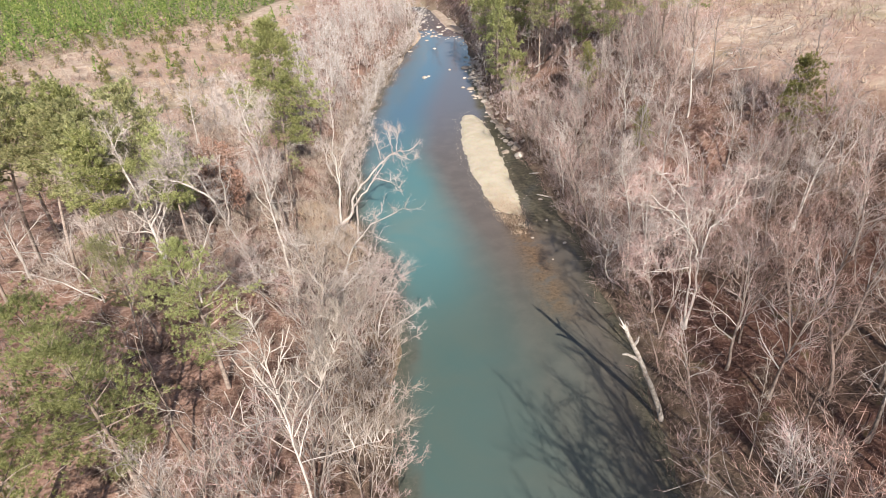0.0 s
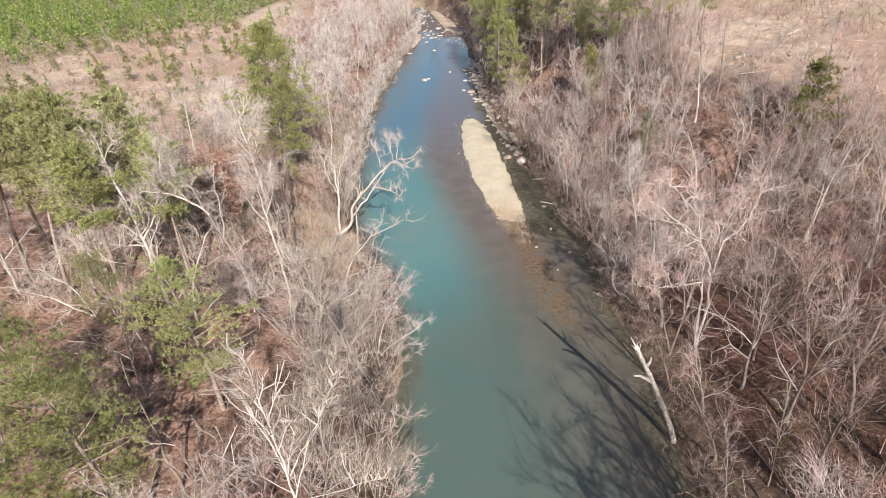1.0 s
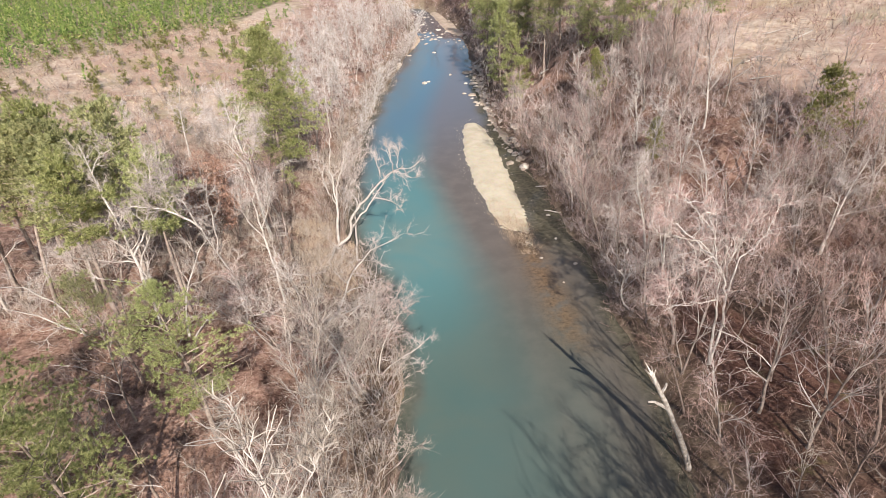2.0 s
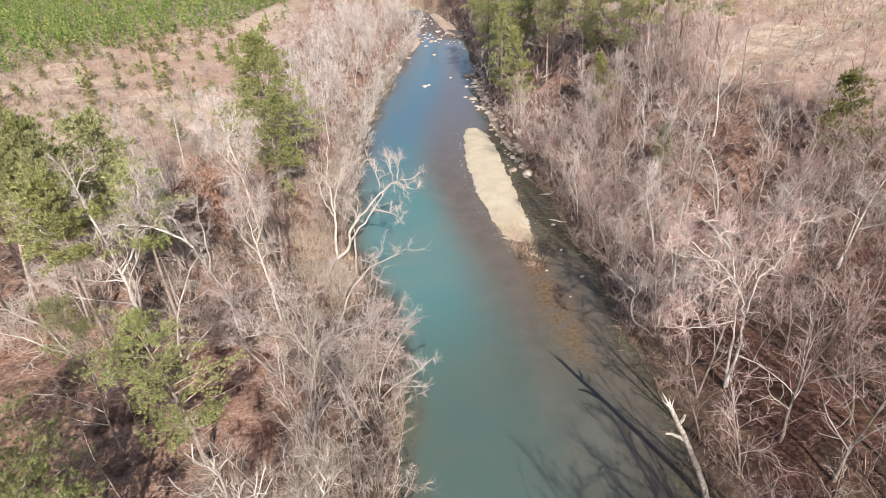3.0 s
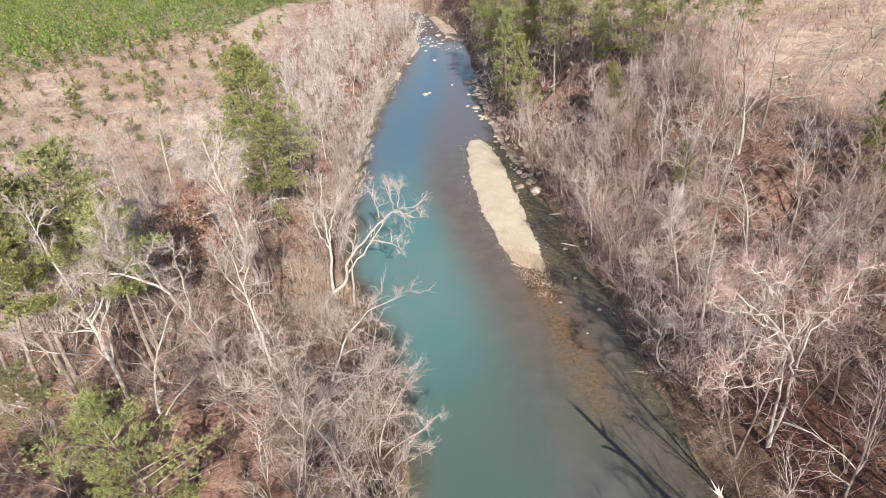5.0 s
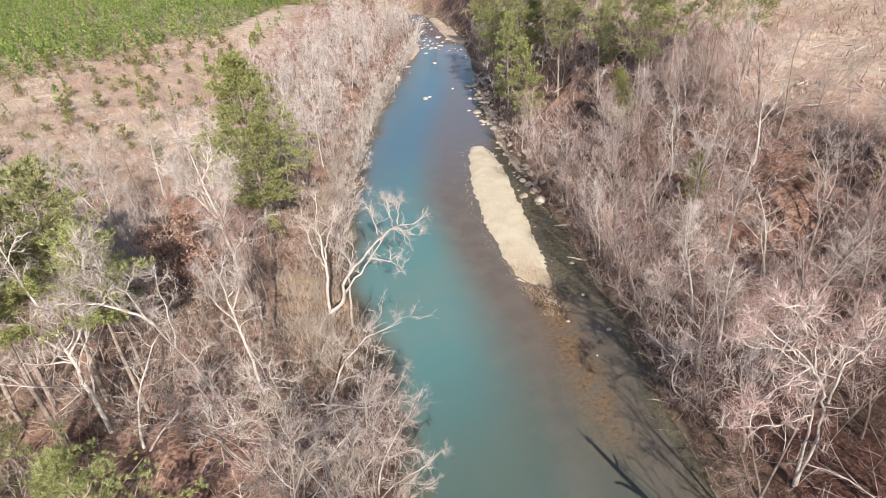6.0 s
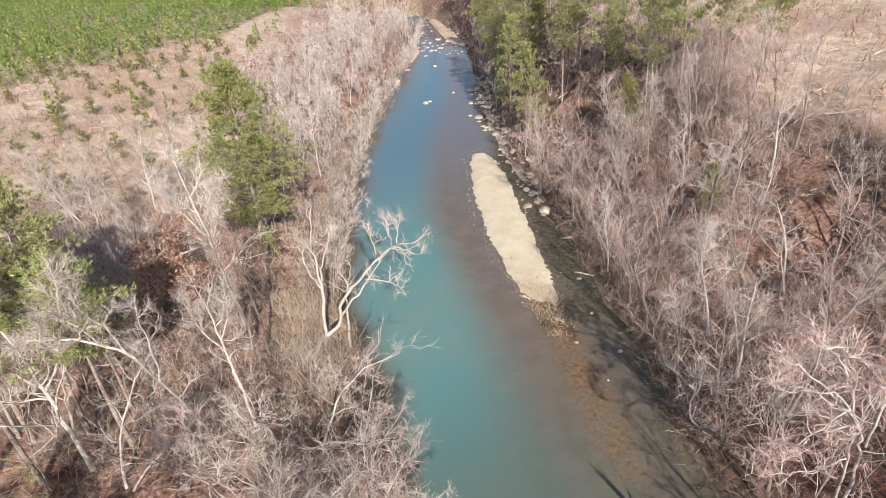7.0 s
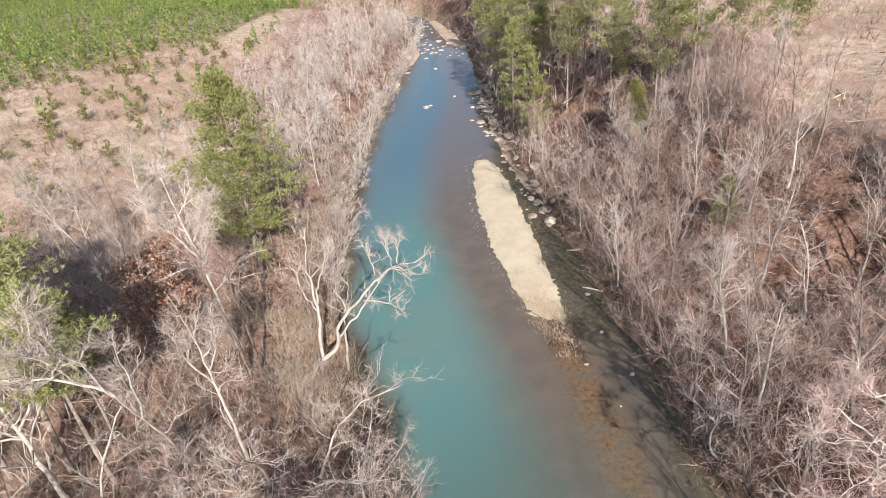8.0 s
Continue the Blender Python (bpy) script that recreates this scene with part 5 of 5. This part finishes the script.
shoots("bank_brush", 1700, (8, 18, 12, 100), lambda x, y: (x - right_edge(y) > -0.35) & (x - right_edge(y) < 2.2), 10, (0.5, 1.7), 0.02, 0.8, BRUSH,
       "matted leafless brush hanging over the bank edge", "undergrowth", 205)
shoots("left_bank_brush", 1500, (-14, -2, 12, 100), lambda x, y: (left_edge(y) - x > -0.35) & (left_edge(y) - x < 2.0), 10, (0.5, 1.7), 0.02, 0.8, BRUSH,
       "matted leafless brush hanging over the bank edge", "undergrowth", 206)
shoots("slope_grass", 1600, (-17, -8, 45, 60), lambda x, y: (left_edge(y) - x > 0.0) & (left_edge(y) - x < 6), 9, (0.3, 0.8), 0.03, 0.5, STRAW,
       "tan dry grass on the slope under the leaning tree", "grass", 207)


def sticks(name, count, box, keep, length, width, mat, label, seed):
    """Fallen sticks and stems lying every way on the forest floor, as one mesh."""
    r = np.random.default_rng(seed)
    x, y = r.uniform(box[0], box[1], count), r.uniform(box[2], box[3], count)
    k = keep(x, y)
    x, y = x[k], y[k]
    a = r.uniform(0, 6.28, len(x))
    s = Soup()
    s.spikes(np.stack([x, y, height(x, y) + 0.05], -1), np.stack([np.cos(a), np.sin(a), r.normal(0.12, 0.12, len(x))], -1), r.uniform(*length, len(x)), width * r.uniform(0.5, 1.5, len(x)))
    return tagged(new(name, s.mesh(name, mat)), label, "sticks", kind="stuff")


def in_woods(x, y):
    return (outside(x, y) > 0.6) & (open_ground(x, y) < 0.5)


sticks("fallen_sticks", 4000, (-44, 46, 12, 80), in_woods, (0.4, 1.6), 0.022, TWIG_BROWN, "grey fallen sticks scattered over the litter", 208)
sticks("fallen_stems", 450, (-44, 46, 12, 80), in_woods, (1.5, 4.0), 0.05, TWIG_BROWN, "brown fallen stems half sunk in the litter", 209)


# ---- rocks, logs and what lies about ----
def rock_form(name, seed):
    """A weathered river rock."""
    r = np.random.default_rng(seed)
    bm = bmesh.new()
    bmesh.ops.create_icosphere(bm, subdivisions=2, radius=0.5)
    squash = Vector((r.uniform(0.8, 1.3), r.uniform(0.7, 1.1), r.uniform(0.4, 0.65)))
    for v in bm.verts:
        n = noise.noise(v.co * 2.2 + Vector((seed, 0, 0))) * 0.35 + noise.noise(v.co * 5 + Vector((0, seed, 0))) * 0.12
        v.co = Vector(a * b for a, b in zip(v.co * (1 + n), squash))
    me = bpy.data.meshes.new(name)
    bm.to_mesh(me)
    bm.free()
    me.materials.append(ROCK)
    return me


ROCKS = [rock_form("river_rock", s) for s in range(1, 7)]


def rock(x, y, size, z=None, label="pale tan rock at the water's edge", group="rocks along the bank"):
    ob = new("river_rock", ROCKS[int(rng.integers(0, 6))])
    z = max(float(height(x, y)), -0.12 * size) if z is None else z
    ob.matrix_basis = pose(x, y, z + 0.05 * size, rng.uniform(-12, 12), rng.uniform(-12, 12), rng.uniform(0, 360)) @ Matrix.Scale(size, 4)
    return tagged(ob, label, "rock", group)


for _ in range(170):
    y = 74 + 62 * rng.random() ** 0.8
    rock(float(right_edge(y)) + rng.normal(-0.1, 0.75), y, rng.uniform(0.3, 1.0) * (1 if rng.random() < 0.75 else 1.9))
for _ in range(9):
    y = rng.uniform(95, 165)
    rock(float(right_edge(y)) - abs(rng.normal(0, 2.0)), y, rng.uniform(0.3, 0.8))
for _ in range(75):
    y = rng.choice([rng.uniform(160, 222), rng.normal(174, 5)])
    x = rng.uniform(float(left_edge(y)) - 0.5, float(right_edge(y)) + 1.5)
    rock(x, y, rng.uniform(0.4, 1.2), label="pale rock breaking the shallow riffle", group="rocks of the riffle")
for _ in range(16):
    y = rng.uniform(135, 185)
    rock(float(left_edge(y)) - 0.2 + rng.normal(0, 0.5), y, rng.uniform(0.5, 1.6))
for x, y, s in ((-0.7, 122, 1.2), (0.1, 122.9, 0.6), (4.8, 127, 0.7), (7.4, 119, 0.8), (6.6, 112, 0.6), (8.2, 104, 0.7), (2.2, 150, 0.8)):
    rock(x, y, s, 0.0, "lone rock standing out of the river", "rocks in midstream")


def bar_stones():
    """Loose wet stones all round the gravel bar, as one mesh."""
    r = np.random.default_rng(77)
    shapes = [np.array([v.co for v in me.vertices]) for me in ROCKS]
    faces = [[list(p.vertices) for p in me.polygons] for me in ROCKS]
    pile = Soup()
    for _ in range(170):
        y = r.uniform(61, 97)
        side = 1 if r.random() < 0.3 else -1
        mid = float(np.interp(y, [50, 56, 62, 70, 78, 86, 95], [8.9, 8.2, 7.6, 7.0, 6.7, 6.5, 6.1]))
        half = float(np.interp(y, [50, 56, 62, 70, 78, 86, 91, 96], [0.4, 1.5, 2.2, 2.7, 2.8, 2.6, 2.0, 0.6]))
        k, size = int(r.integers(0, 6)), r.uniform(0.04, 0.14) * (1.0 if r.random() < 0.88 else 1.8)
        x = mid + side * (half + r.normal(0.1, 0.45))
        pile.add(shapes[k] * size + np.array([x, y, 0.01]), faces[k])
    tagged(new("wet_stones", pile.mesh("wet_stones", ROCK)), "small wet stones strewn round the gravel bar", "stones", kind="stuff")


bar_stones()
for x, y, s in ((9.4, 52.0, 0.3), (11.6, 55.5, 0.35), (12.4, 50.4, 0.4), (11.9, 60.8, 0.5), (10.6, 47.5, 0.25)):
    rock(x, y, s, 0.0, "small pale stone in the shaded shallows", "stones in the shallows")


def log(x, y, length, r, turn, rise=0.0, label="bleached fallen log lying on the ground", z=None):
    """A fallen trunk with stubs of its limbs."""
    g = np.random.default_rng(int(abs(x * 31 + y * 17)))
    ob = new("fallen_log")
    body, stub = Soup(), Soup()
    line = bent(g, (-length / 2, 0, 0), (1, 0, 0.02), length, 6, 0.05, 0)
    body.tube(line, r * np.linspace(1, 0.5, 7), 7)
    part("trunk", body.mesh("trunk", DEAD_WOOD, smooth=True), ob)
    for _ in range(3):
        p, d = along(line, g.uniform(0.4, 0.95))
        stub.tube(bent(g, p, askew(g, d, 35, 70), length * g.uniform(0.08, 0.2), 2, 0.1, 0.1), [0.4 * r, 0.28 * r, 0.12 * r], 4)
    part("broken_branch", stub.mesh("broken_branch", DEAD_WOOD), ob)
    ob.matrix_basis = pose(x, y, (float(height(x, y)) if z is None else z) + 0.6 * r, 0, -rise, turn)
    return tagged(ob, label, "log", "fallen logs")


log(12.0, 68.7, 2.6, 0.16, 160, 4, "short pale log stranded at the water's edge", 0.05)
log(12.6, 61.4, 2.0, 0.1, 150, 5, "short pale log stranded at the water's edge", 0.05)
for x, y, ln, turn in ((32.5, 71.5, 2.6, 4), (34.5, 62.5, 2.4, -20), (35.6, 67.3, 2.2, 12), (31.6, 64.1, 1.8, 40), (45.5, 75, 3.0, 3), (44.1, 79, 2.4, -12),
                       (18.4, 92.5, 5, 48), (-45.5, 97, 2.2, 20), (-51, 105, 2.5, -15)):
    log(x, y, ln, rng.uniform(0.08, 0.12), turn)


def slash(name, count, box, label, seed):
    """Cut branches left lying about in the clearings, as one mesh."""
    r = np.random.default_rng(seed)
    x, y = r.uniform(box[0], box[1], count), r.uniform(box[2], box[3], count)
    k = open_ground(x, y) > 0.45
    x, y = x[k], y[k]
    a = r.normal(0, 0.7, len(x))
    s = Soup()
    s.spikes(np.stack([x, y, height(x, y) + 0.12], -1), np.stack([np.cos(a), np.sin(a), r.normal(0.05, 0.08, len(x))], -1), r.uniform(0.5, 2.4, len(x)), r.uniform(0.04, 0.11, len(x)))
    tagged(new(name, s.mesh(name, TWIG_PALE)), label, "brushwood", kind="stuff")


slash("brushwood", 2600, (-88, 70, 48, 165), "bleached cut branches strewn over the clearing", 301)
shoots("clearing_brush", 6000, (-90, 70, 48, 170), lambda x, y: (open_ground(x, y) > 0.35) & (np.sin(0.11 * x + 1.3) * np.sin(0.09 * y) + 0.4 * np.sin(0.31 * x - 0.27 * y) > -0.15), 8, (0.6, 1.8), 0.07, 0.6, BRUSH,
       "brown leafless scrub in the clearing", "scrub", 302)
shoots("bar_grass", 1500, (3, 11, 53, 66), lambda x, y: np.abs(x - np.interp(y, [53, 58, 66], [8.6, 7.9, 6.4])) < np.interp(y, [53, 58, 62, 66], [0.7, 1.6, 1.4, 0.4]), 6, (0.2, 0.5), 0.03, 0.6, STRAW,
       "dry weeds at the tail of the gravel bar", "grass", 303, 0.02)
shoots("clearing_thicket", 4200, (-80, -10, 34, 140), lambda x, y: (left_edge(y) - x > np.interp(y, [34, 46, 60], [3, 5, 9])) & (np.sin(0.17 * x + 0.6) * np.sin(0.13 * y + 1) + 0.5 * np.sin(0.41 * x - 0.37 * y) > -0.35), 8, (0.6, 1.8), 0.028, 0.7, TWIG_TAN,
       "pinkish-grey leafless saplings and briars of the clearing", "scrub", 304)
shoots("slope_thicket", 1800, (14, 40, 44, 84), lambda x, y: (x - right_edge(y) > 1.5) & ~bare_soil(x, y) & (np.sin(0.19 * x + 0.2) * np.sin(0.15 * y) + 0.5 * np.sin(0.37 * x + 0.43 * y) > -0.3), 8, (0.6, 1.9), 0.022, 0.8, TWIG_PALE,
       "pale leafless saplings and briars on the wooded slope", "scrub", 305)
